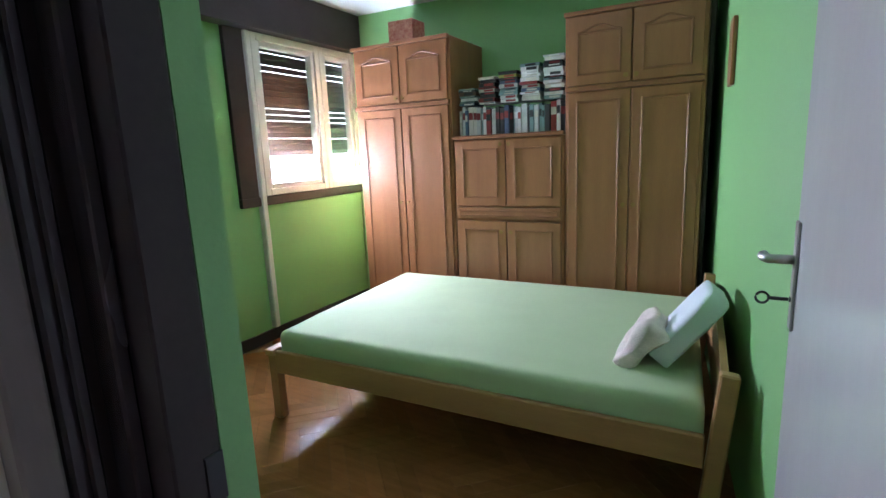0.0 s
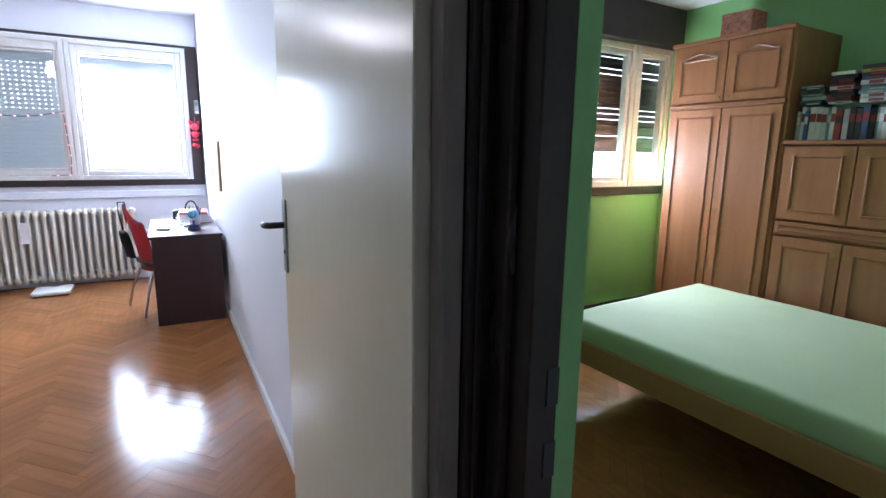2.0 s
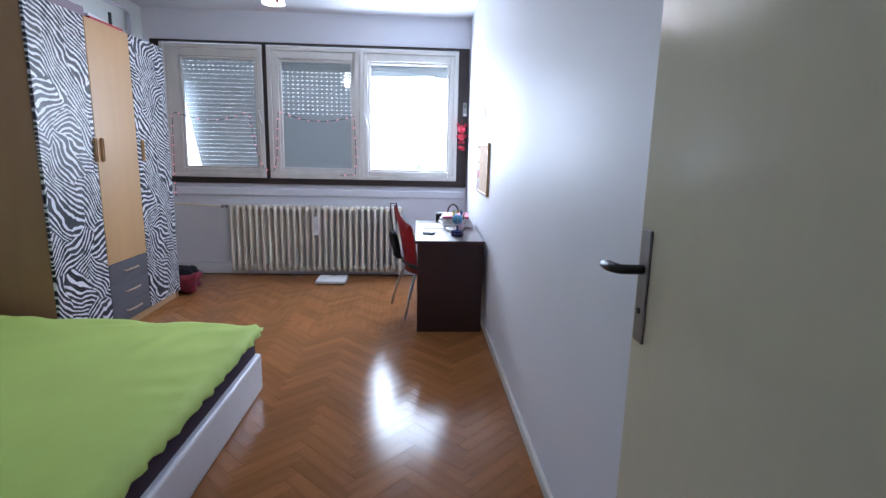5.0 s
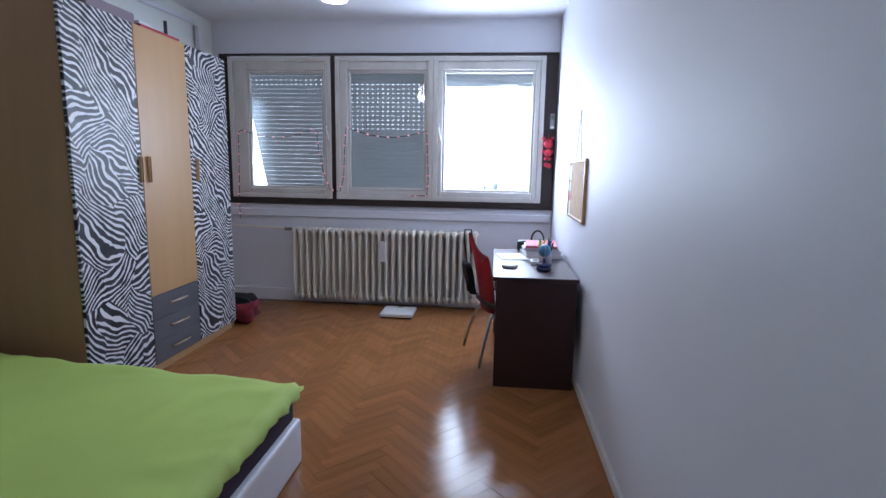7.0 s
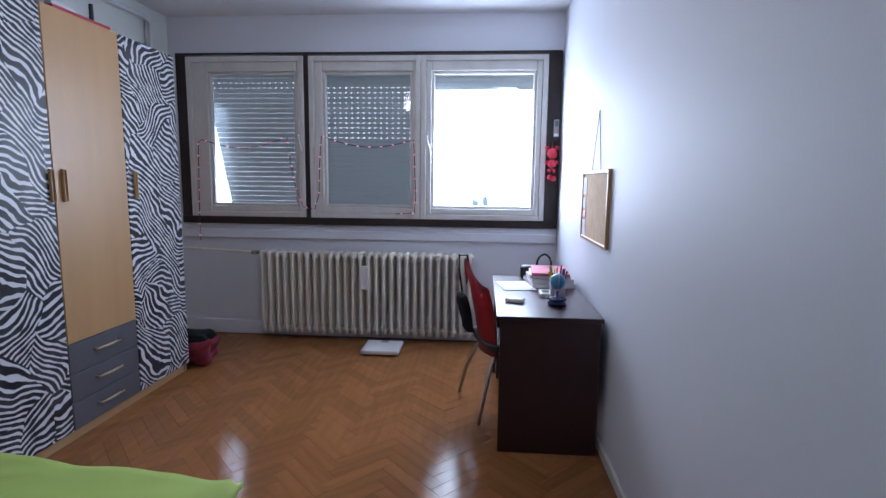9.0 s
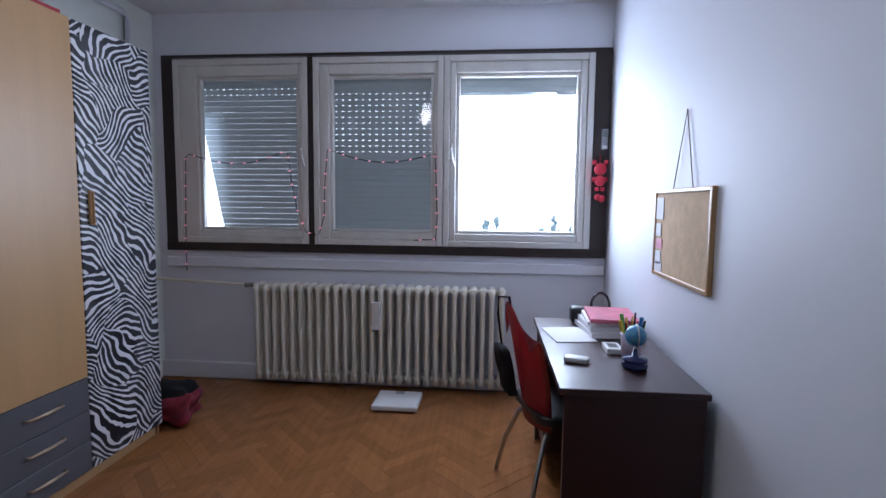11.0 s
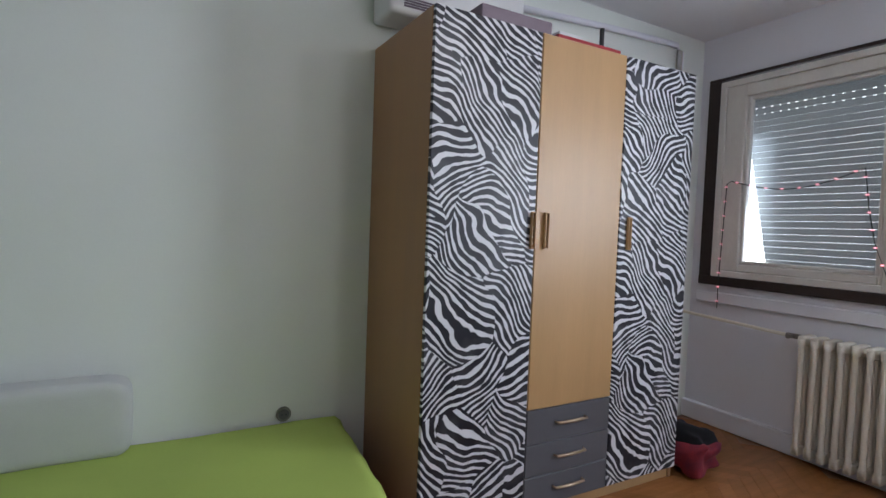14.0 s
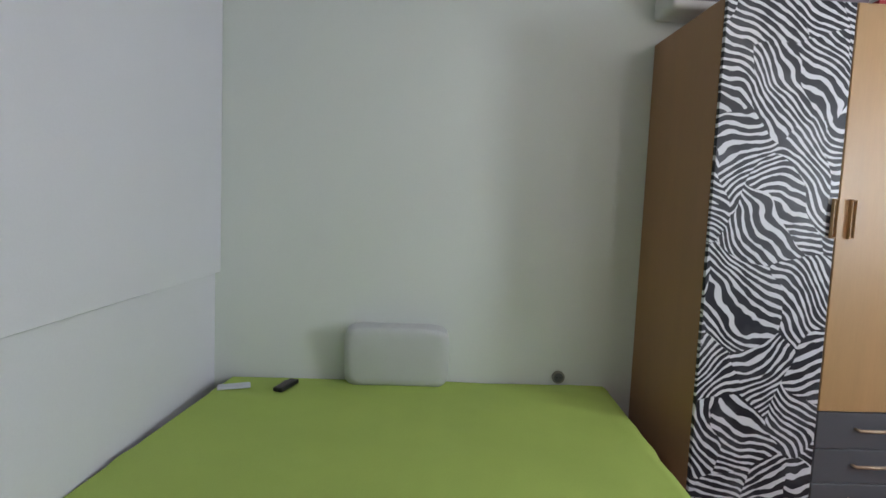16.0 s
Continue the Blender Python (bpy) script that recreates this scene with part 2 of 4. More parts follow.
GREYC = mat("mauve_grey_cardboard", (0.19, 0.15, 0.18), 0.7, var=0.08, scale=8, grain=60, bump=0.04)
GLASS = glass_mat("window_glass")
ZEB1, ZEB2 = zebra("zebra_film", 3.28), zebra("zebra_film_second", 4.30)

# ---- mesh helpers ----
HERE = Matrix()


def bx(bm, a, b, bevel=0.0, seg=1, m=None):
    """A box between two corners, edges rounded."""
    r = bmesh.ops.create_cube(bm, size=1)
    c, s = [(p + q) / 2 for p, q in zip(a, b)], [abs(q - p) for p, q in zip(a, b)]
    t = Matrix.Translation(c) @ Matrix.Diagonal((*s, 1))
    if m is not None:
        t = m @ t
    bmesh.ops.transform(bm, matrix=t, verts=r["verts"])
    if bevel:
        es = list({e for v in r["verts"] for e in v.link_edges})
        bmesh.ops.bevel(bm, geom=es, offset=min(bevel, min(s) * 0.45), segments=seg, affect="EDGES", profile=0.7)
    return bm


def tube(bm, pts, r, sides=8):
    """A round bar through points."""
    pts = [Vector(p) for p in pts]
    rings = []
    for i, p in enumerate(pts):
        d = (pts[min(i + 1, len(pts) - 1)] - pts[max(i - 1, 0)]).normalized()
        ax = d.orthogonal().normalized() if abs(d.z) > 0.95 else d.cross(Vector((0, 0, 1))).normalized()
        ay = d.cross(ax)
        rad = r[i] if isinstance(r, (list, tuple)) else r
        rings.append([bm.verts.new(p + (ax * math.cos(k * 2 * math.pi / sides) + ay * math.sin(k * 2 * math.pi / sides)) * rad) for k in range(sides)])
    for q, w in zip(rings, rings[1:]):
        for k in range(sides):
            bm.faces.new((q[k], q[(k + 1) % sides], w[(k + 1) % sides], w[k]))
    bm.faces.new(rings[0][::-1])
    bm.faces.new(rings[-1])
    return bm


def lathe(bm, prof, at, sides=20):
    """A turned body: (radius, height) pairs about a vertical line."""
    rings = [[bm.verts.new((at[0] + r * math.cos(k * 2 * math.pi / sides), at[1] + r * math.sin(k * 2 * math.pi / sides), at[2] + h)) for k in range(sides)] for r, h in prof]
    for q, w in zip(rings, rings[1:]):
        for k in range(sides):
            bm.faces.new((q[k], q[(k + 1) % sides], w[(k + 1) % sides], w[k]))
    bm.faces.new(rings[0][::-1])
    bm.faces.new(rings[-1])
    return bm


def cushion(bm, a, b, puff=0.5, res=12, m=None, wob=0.0):
    """A soft slab, thicker in the middle, corners rounded."""
    r = bmesh.ops.create_cube(bm, size=2)
    bmesh.ops.subdivide_edges(bm, edges=list({e for v in r["verts"] for e in v.link_edges}), cuts=res, use_grid_fill=True)
    c = Vector([(p + q) / 2 for p, q in zip(a, b)])
    h = Vector([abs(q - p) / 2 for p, q in zip(a, b)])
    for v in bm.verts:
        if max(abs(x) for x in v.co) > 1.0001 or v.tag:
            continue
        x, y, z = v.co
        e = 6.0
        n = (abs(x) ** e + abs(y) ** e) ** (1 / e) or 1
        k = max(abs(x), abs(y)) / n
        x, y = x * k, y * k
        d = max(0.0, 1 - abs(x) ** 4) * max(0.0, 1 - abs(y) ** 4)
        z = z * (1 - puff + puff * d ** 0.4)
        p = Vector((c.x + x * h.x, c.y + y * h.y, c.z + z * h.z))
        if wob:
            p += noise.noise_vector(p * 9) * wob
        v.co = m @ p if m is not None else p
        v.tag = True
    return bm


def mesh_of(name, bm, material, smooth=False):
    me = bpy.data.meshes.new(name)
    bmesh.ops.recalc_face_normals(bm, faces=bm.faces)
    bm.to_mesh(me)
    bm.free()
    if smooth:
        for p in me.polygons:
            p.use_smooth = True
    me.materials.append(material)
    return me


def part(name, bm, material, parent, label="", smooth=False):
    ob = new(name, mesh_of(name, bm, material, smooth))
    ob.parent = parent
    if label:
        ob["label"] = label
    return ob


def thing(name, label, category, group=""):
    ob = new(name)
    ob.empty_display_size = 0.1
    ob.matrix_world = HERE
    return tagged(ob, label, category, group)


def solid(name, bm, material, label="", category="", group="", kind="", smooth=False):
    """A thing or piece of the setting that is one mesh."""
    ob = new(name, mesh_of(name, bm, material, smooth))
    ob.matrix_world = HERE
    return tagged(ob, label, category, group, kind)


def B(*boxes, bevel=0.0, seg=1):
    bm = bmesh.new()
    for a, b in boxes:
        bx(bm, a, b, bevel, seg)
    return bm


def wall(name, material, *boxes):
    return solid(name, B(*boxes), material, kind="structure")


def frame_boxes(axis, at, d, u0, u1, z0, z1, w):
    """Four bars of a rectangular frame in a wall across an axis: stiles run full height."""
    out = []
    for a0, a1, b0, b1 in ((u0, u0 + w, z0, z1), (u1 - w, u1, z0, z1), (u0 + w, u1 - w, z0, z0 + w), (u0 + w, u1 - w, z1 - w, z1)):
        out.append(((at, a0, b0), (at + d, a1, b1)) if axis == "x" else ((a0, at, b0), (a1, at + d, b1)))
    return out


# ---- the setting: white room ----
XW, YS, YN, ZC = -5.54, -0.265, 3.06, 2.72
wall("wall_west", WHITE_WALL, ((XW - 0.26, YS - 0.15, -0.1), (XW, YN + 0.08, 0.985)), ((XW - 0.26, YS - 0.15, 2.42), (XW, YN + 0.08, 2.8)),
     ((XW - 0.26, YS - 0.15, 0.985), (XW, -0.19, 2.42)), ((XW - 0.26, 3.052, 0.985), (XW, YN + 0.08, 2.42)))
wall("wall_south", PALE_GREEN, ((XW, YS - 0.15, -0.1), (-0.71, YS, 2.8)))
wall("wall_partition", WHITE_WALL, ((XW, YN, -0.1), (-0.062, YN + 0.04, 2.8)))
wall("wall_partition_green", GREEN_WALL, ((-2.6, YN + 0.042, -0.1), (0.028, YN + 0.13, 2.8)))
wall("wall_east", WHITE_WALL, ((-0.83, YS, -0.1), (-0.71, 1.45, 2.8)), ((-0.71, 1.3, -0.1), (-0.06, 1.45, 2.8)))
solid("wall_panel", B(((-0.86, YS + 0.004, 0.93), (-0.832, 1.452, 2.70)), bevel=0.004), WHITE_WALL, kind="structure")
wall("wall_white_door", WHITE_WALL, ((-0.06, 1.2, -0.1), (0.04, 2.06, 2.8)), ((-0.06, 2.06, 2.101), (0.04, 3.088, 2.8)))
solid("ceiling", B(((XW - 0.2, YS - 0.1, ZC), (0.03, YN + 0.04, ZC + 0.1))), CEIL, kind="structure")
solid("baseboard_north", B(((XW, YN - 0.018, 0), (-0.09, YN, 0.055)), bevel=0.004), FRAMEW, kind="structure")
solid("baseboard_west", B(((XW, YS, 0), (XW + 0.04, YN - 0.02, 0.125)), bevel=0.006), WHITE_WALL, kind="structure")
solid("window_ledge", B(((XW, -0.2, 0.86), (XW + 0.03, 3.05, 0.935)), bevel=0.006), WHITE_WALL, kind="structure")

# ---- the setting: hallway ----
wall("wall_hall", WHITE_WALL, ((0.04, 1.1, -0.1), (2.0, 1.2, 2.8)), ((1.9, 1.2, -0.1), (2.0, 3.2, 2.8)))
solid("ceiling_hall", B(((0.03, 1.1, 2.6), (2.0, 3.0, 2.7))), CEIL, kind="structure")

# ---- the setting: green room, whose walls stand slightly askew ----
PIV = Matrix.Translation((0.55, 2.77, 0))
GREEN = PIV @ Matrix.Rotation(radians(2.0), 4, "Z") @ PIV.inverted()
HERE = GREEN
GX0, GX1, GY1, GZ = -2.30, 0.88, 6.70, 2.56
wall("wall_green_west", GREEN_WALL, ((GX0 - 0.25, 3.25, -0.1), (GX0, GY1 - 0.002, 1.03)), ((GX0 - 0.25, 3.25, 1.03), (GX0, 5.30, 2.7)))
wall("wall_green_north", GREEN_WALL, ((GX0 - 0.02, GY1, -0.1), (GX1 + 0.1, GY1 + 0.15, 2.7)))
EASTW = Matrix.Translation((0.95, 3.2, 0)) @ Matrix.Rotation(math.atan(0.098), 4, "Z")
HERE = GREEN @ EASTW
wall("wall_green_east", GREEN_WALL, ((0, 0.0, -0.1), (0.15, 3.6, 2.7)))
HERE = GREEN
solid("ceiling_green", B(((GX0 - 0.2, 3.0, GZ), (GX1 + 0.1, GY1 + 0.1, GZ + 0.1))), CEIL, kind="structure")
solid("baseboard_green", B(((GX0, 3.2, 0), (GX0 + 0.018, GY1, 0.09)), bevel=0.004), DARKM, kind="structure")
HERE = Matrix()
wall("wall_green_door", GREEN_WALL, ((0.03, 3.15, -0.1), (0.158, 3.193, 2.8)), ((0.94, 3.08, -0.1), (2.0, 3.193, 2.8)), ((0.158, 3.15, 2.06), (0.94, 3.193, 2.8)), ((0.03, 3.09, 2.09), (0.94, 3.149, 2.8)))

# ---- the floor slab ----
solid("floor", B(((XW - 0.2, YS - 0.1, -0.12), (0.04, 3.1, -0.006)), ((0.0405, 1.15, -0.12), (1.95, 3.1, -0.006)), ((-2.5, 3.1005, -0.12), (1.0, 6.8, -0.006))), mat("floor_joint_dark", (0.17, 0.075, 0.028), 0.6, var=0.2), kind="structure")


# ---- doors ----
def door_handle(parent, x, y, z, side, out, material, lever, bow=False):
    """Long back plate with lever and key hole. side: the way the lever points along the leaf; out: away from the face (axis, sign)."""
    ax, sg = out

    def P(u, o, h):
        return (x + u * side, y + o * sg, z + h) if ax == "y" else (x + o * sg, y + u * side, z + h)
    bm = bmesh.new()
    p, q = P(-0.02, 0.0, -0.115), P(0.02, 0.006, 0.115)
    bx(bm, p, q, 0.002)
    pl = part("back_plate", bm, material, parent, "dull metal back plate")
    bm = bmesh.new()
    tube(bm, [P(0, 0.004, 0.035), P(0, 0.05, 0.035), P(0.018, 0.056, 0.034), P(0.045, 0.057, 0.032), P(0.085, 0.053, 0.028)], [0.010, 0.010, 0.011, 0.012, 0.009])
    part("lever", bm, lever, pl, smooth=True)
    bm = bmesh.new()
    tube(bm, [P(0, 0.005, -0.05), P(0, 0.009, -0.05)], 0.006)
    part("key_hole", bm, BLACKP, pl)
    return pl


dw = thing("door_1", "cream gloss-painted flush door standing open against the wall", "door")
part("leaf", B(((-0.945, 2.972, 0.008), (0.020, 3.012, 2.03)), bevel=0.003), DOORW, dw)
door_handle(dw, -0.908, 2.972, 1.10, -1, ("y", -1), PLATE, BLACKP)
for z in (0.3, 1.75):
    bm = bmesh.new()
    tube(bm, [(0.022, 2.968, z), (0.022, 2.968, z + 0.09)], 0.008)
    part("hinge", bm, PLATE, dw)

fr = thing("door_frame_1", "dark brown gloss-painted door frame with worn grey edge", "door frame")
part("worn_edge", B(((0.024, 2.997, 0), (0.066, 3.034, 2.1)), bevel=0.004), mat("worn_grey_wood_edge", (0.20, 0.17, 0.14), 0.6, var=0.2, scale=9, stretch=(1, 1, 0.2)), fr, "worn grey edge strip")
part("hinge_jamb", B(((-0.06, 3.036, 0), (0.070, 3.087, 2.08)), bevel=0.004), DARK, fr)
part("bead", B(((0.071, 3.050, 0), (0.080, 3.064, 2.08)), bevel=0.003), DARK, fr)
part("latch_jamb", B(((-0.075, 2.062, 0), (0.055, 2.095, 2.08)), bevel=0.004), DARK, fr)
part("head", B(((-0.075, 2.096, 2.045), (0.055, 2.995, 2.08)), bevel=0.004), DARK, fr)

fg = thing("door_frame_2", "dark brown painted door frame with two strike plates", "door frame")
jamb = part("latch_jamb", B(((0.040, 3.09, 0), (0.162, 3.148, 2.06)), bevel=0.003), DARKM, fg)
part("rebate", B(((0.082, 3.072, 0), (0.122, 3.089, 2.06)), bevel=0.003), DARK, fg)
part("hinge_jamb", B(((0.90, 3.06, 0), (0.94, 3.19, 2.06)), bevel=0.003), DARKM, fg)
part("head", B(((0.163, 3.07, 2.02), (0.898, 3.148, 2.06)), bevel=0.003), DARKM, fg)
for z in (1.02, 0.90):
    part("strike_plate", B(((0.1615, 3.124, z - 0.03), (0.1645, 3.1475, z + 0.03)), bevel=0.001), BLACKP, jamb)

HERE = GREEN
dg = thing("door_2", "white gloss-painted flush door standing open with a key in its lock", "door")
part("leaf", B(((0.812, 3.24, 0.008), (0.852, 4.10, 2.03)), bevel=0.003), DOORG, dg)
pl = door_handle(dg, 0.812, 4.065, 1.085, 1, ("x", -1), STEEL, STEEL)
bm = bmesh.new()
tube(bm, [(0.802, 4.065, 1.035), (0.767, 4.065, 1.035)], 0.004)
tube(bm, [(0.767 - 0.012 + 0.012 * math.cos(a * math.pi / 6), 4.065, 1.035 + 0.012 * math.sin(a * math.pi / 6)) for a in range(13)], 0.003, 6)
part("key", bm, BLACKP, dg, "small dark metal key")


# ---- windows of the white room ----
HERE = Matrix()
def shutter(parent, axis_x, y0, y1, z0, z1, material, gap_rows=(), step=0.042, m=None, slots=True, skew=0.0, slit=0.0):
    """Roller shutter of separate lath slats; gap rows let slits of daylight through."""
    z, k = z1, 0
    me = {}
    while z > z0 + 0.004:
        h = min(step, z - z0)
        y0 += skew * step
        lift = 0.0038 if k in gap_rows else slit
        bm = bmesh.new()
        bx(bm, (axis_x - 0.007, y0, z - h + lift), (axis_x + 0.007, y1, z), 0.006, 2)
        if lift > 0.002 and slots:
            n = int((y1 - y0) / 0.05)
            for i in range(n + 1):
                yy = y0 + (y1 - y0) * i / n
                bx(bm, (axis_x - 0.003, max(y0, yy - 0.016), z - h), (axis_x + 0.003, min(y1, yy + 0.016), z - h + lift))
        if m is not None:
            bmesh.ops.transform(bm, matrix=m, verts=bm.verts)
        part("slat", bm, material, parent)
        z -= step
        k += 1


def sash(name, y0, y1, g0, g1, label):
    """One glazed sash in the white window wall: outer frame, casement with a glazing step, and pane between g0 and g1."""
    w = tagged(thing(name, label, "window"), kind="structure")
    z0, z1, h0, h1 = 1.048, 2.385, 1.165, 2.24
    part("window_frame", B(*frame_boxes("x", XW - 0.05, 0.085, y0, y1, z0, z1, 0.042), bevel=0.004), FRAMEW, w)
    a, b, c, d = y0 + 0.0425, y1 - 0.0425, z0 + 0.0425, z1 - 0.0425
    part("casement", B(((XW - 0.045, a, c), (XW + 0.022, g0 - 0.024, d)), ((XW - 0.045, g1 + 0.024, c), (XW + 0.022, b, d)),
                       ((XW - 0.045, g0 - 0.024, c), (XW + 0.022, g1 + 0.024, h0 - 0.024)), ((XW - 0.045, g0 - 0.024, h1 + 0.024), (XW + 0.022, g1 + 0.024, d)), bevel=0.006), FRAMEW, w)
    part("glazing_bead", B(*frame_boxes("x", XW - 0.04, 0.045, g0 - 0.023, g1 + 0.023, h0 - 0.023, h1 + 0.023, 0.023), bevel=0.005), FRAMEW, w)
    p = part("pane", B(((XW - 0.02, g0 - 0.004, h0 - 0.004), (XW - 0.016, g1 + 0.004, h1 + 0.004))), GLASS, w)
    p.visible_shadow = False
    return w


w1 = sash("window_1", -0.10, 0.918, 0.10, 0.828, "white-painted window sash with crooked half-lowered grey shutter")
w2 = sash("window_2", 0.962, 1.905, 1.10, 1.815, "white-painted window sash with lowered grey roller shutter")
w3 = sash("window_3", 1.909, 2.940, 2.02, 2.828, "white-painted window sash open to bright sky")
for w, y in ((w1, 0.872), (w3, 1.96)):
    h = part("handle", B(((XW + 0.022, y - 0.012, 1.66), (XW + 0.03, y + 0.012, 1.78)), bevel=0.003), FRAMEW, w)
    bm = bmesh.new()
    tube(bm, [(XW + 0.03, y, 1.74), (XW + 0.055, y, 1.74), (XW + 0.06, y + 0.012, 1.68), (XW + 0.06, y + 0.03, 1.61)], 0.008)
    part("lever", bm, WHITEP, h, smooth=True)
shutter(w2, XW - 0.09, 0.97, 1.93, 1.05, 2.36, SHUT, gap_rows=(4, 5, 6, 7, 8, 9, 10, 11, 12, 13, 14))
shutter(w3, XW - 0.09, 1.935, 2.98, 2.13, 2.36, SHUT)
shutter(w1, XW - 0.09, -0.03, 0.96, 1.07, 2.36, SHUT, gap_rows=(3, 4), skew=0.19, slit=0.0009)
sur = tagged(thing("window_surround", "dark brown painted board surround round the white windows", "trim"), kind="structure")
for a, b in (((XW - 0.02, -0.19, 0.985), (XW + 0.035, 3.05, 1.046)), ((XW - 0.02, -0.19, 2.397), (XW + 0.03, 3.05, 2.418)),
             ((XW - 0.02, -0.19, 1.043), (XW + 0.03, -0.102, 2.397)), ((XW - 0.02, 2.942, 1.043), (XW + 0.03, 3.05, 2.397)),
             ((XW - 0.02, 0.92, 1.043), (XW + 0.028, 0.96, 2.397))):
    part("board", B((a, b), bevel=0.003), DARKM, sur)


# ---- radiator ----
def radiator():
    r = thing("radiator", "cream-enamelled cast-iron column radiator under the windows", "radiator")
    n, y0, y1, z0, z1 = 28, 0.535, 2.37, 0.06, 0.765
    step = (y1 - y0) / n
    me = None
    for i in range(n):
        if me is None:
            bm = bmesh.new()
            for xo in (0.045, 0.10, 0.155):
                pts = [(xo, 0, z0 + 0.02), (xo, 0, z0 + 0.06), (xo, 0, z1 - 0.06), (xo, 0, z1 - 0.02)]
                tube(bm, pts, [0.021, 0.0165, 0.0165, 0.021], 10)
            bx(bm, (0.03, -0.02, z0), (0.17, 0.02, z0 + 0.06), 0.014, 2)
            bx(bm, (0.03, -0.02, z1 - 0.06), (0.17, 0.02, z1), 0.014, 2)
            tube(bm, [(0.10, -step / 2, z0 + 0.03), (0.10, step / 2, z0 + 0.03)], 0.018, 8)
            tube(bm, [(0.10, -step / 2, z1 - 0.03), (0.10, step / 2, z1 - 0.03)], 0.018, 8)
            me = mesh_of("column", bm, RADM, True)
        ob = new("column", me)
        ob.parent = r
        ob.location = (XW, y0 + step * (i + 0.5), 0)
    bm = bmesh.new()
    tube(bm, [(XW + 0.1, y0 - 0.08, 0.745), (XW + 0.1, y0, 0.745)], 0.016)
    tube(bm, [(XW + 0.1, y0 - 0.05, 0.745), (XW + 0.15, y0 - 0.05, 0.745)], 0.014)
    part("valve", bm, PLATE, r)
    bm = bmesh.new()
    tube(bm, [(XW + 0.1, YS, 0.775), (XW + 0.1, y0 - 0.08, 0.745)], 0.011)
    part("supply_pipe", bm, RADM, r)
    bm = bmesh.new()
    bx(bm, (XW + 0.178, 1.425, 0.46), (XW + 0.20, 1.49, 0.66), 0.005)
    part("heat_meter", bm, WHITEP, r, "white evaporator heat meter")
    return r


radiator()


# ---- wardrobe ----
def wardrobe():
    w = thing("wardrobe", "three-door beech wardrobe with zebra-print film on two doors", "wardrobe")
    x = (-3.02, -3.545, -4.06, -4.58)
    yf, yb, zt = 0.365, YS + 0.004, 2.168
    # carcass panels take the beech copy with shade in its colour
    part("side_panel", B(((x[0] - 0.02, yb, 0), (x[0], yf - 0.022, zt)), bevel=0.002), BEECH_SHADE, w)
    part("side_panel", B(((x[3], yb, 0), (x[3] + 0.02, yf - 0.022, zt)), bevel=0.002), BEECH_SHADE, w)
    part("top_panel", B(((x[3] + 0.021, yb, zt - 0.022), (x[0] - 0.021, yf - 0.022, zt)), bevel=0.002), BEECH_SHADE, w)
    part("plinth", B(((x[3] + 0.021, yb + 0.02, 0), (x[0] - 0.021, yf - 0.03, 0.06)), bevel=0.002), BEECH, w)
    part("back_panel", B(((x[3] + 0.021, yb, 0.06), (x[0] - 0.021, yb + 0.01, zt - 0.023))), BEECH_SHADE, w)

    def grip(door, gx, gz, material, label=""):
        bm = bmesh.new()
        for a, b, c, d in ((-0.012, -0.006, -0.08, 0.08), (0.006, 0.012, -0.08, 0.08), (-0.006, 0.006, 0.074, 0.08), (-0.006, 0.006, -0.08, -0.074)):
            bx(bm, (gx + a, yf + 0.001, gz + c), (gx + b, yf + 0.018, gz + d), 0.002)
        part("handle", bm, material, door, label)
    d = part("door", B(((x[1] + 0.002, yf - 0.02, 0.065), (x[0], yf, zt)), bevel=0.003), ZEB1, w, "door covered with zebra-print film")
    grip(d, x[1] + 0.02, 1.32, BEECH)
    d = part("door", B(((x[2] + 0.002, yf - 0.02, 0.52), (x[1] - 0.002, yf, zt)), bevel=0.003), BEECH, w, "plain beech laminate door")
    grip(d, x[1] - 0.055, 1.32, BEECH)
    d = part("door", B(((x[3], yf - 0.02, 0.065), (x[2] - 0.002, yf, zt)), bevel=0.003), ZEB2, w, "door covered with zebra-print film")
    grip(d, x[2] - 0.06, 1.32, BEECH)
    for i, (z0, z1) in enumerate(((0.36, 0.516), (0.21, 0.356), (0.065, 0.206))):
        d = part("drawer", B(((x[2] + 0.002, yf - 0.02, z0), (x[1] - 0.002, yf, z1)), bevel=0.003), GREYL, w, "dark grey drawer front")
        bm = bmesh.new()
        c, zz = (x[1] + x[2]) / 2, (z0 + z1) / 2 + 0.01
        tube(bm, [(c - 0.09, yf + 0.001, zz), (c - 0.085, yf + 0.022, zz), (c, yf + 0.027, zz), (c + 0.085, yf + 0.022, zz), (c + 0.09, yf + 0.001, zz)], [0.005, 0.006, 0.008, 0.006, 0.005])
        part("handle", bm, mat("pale_bronze_bar", (0.52, 0.40, 0.28), 0.35, 0.7, var=0.1), d, "slim bronze bar handle", smooth=True)


wardrobe()


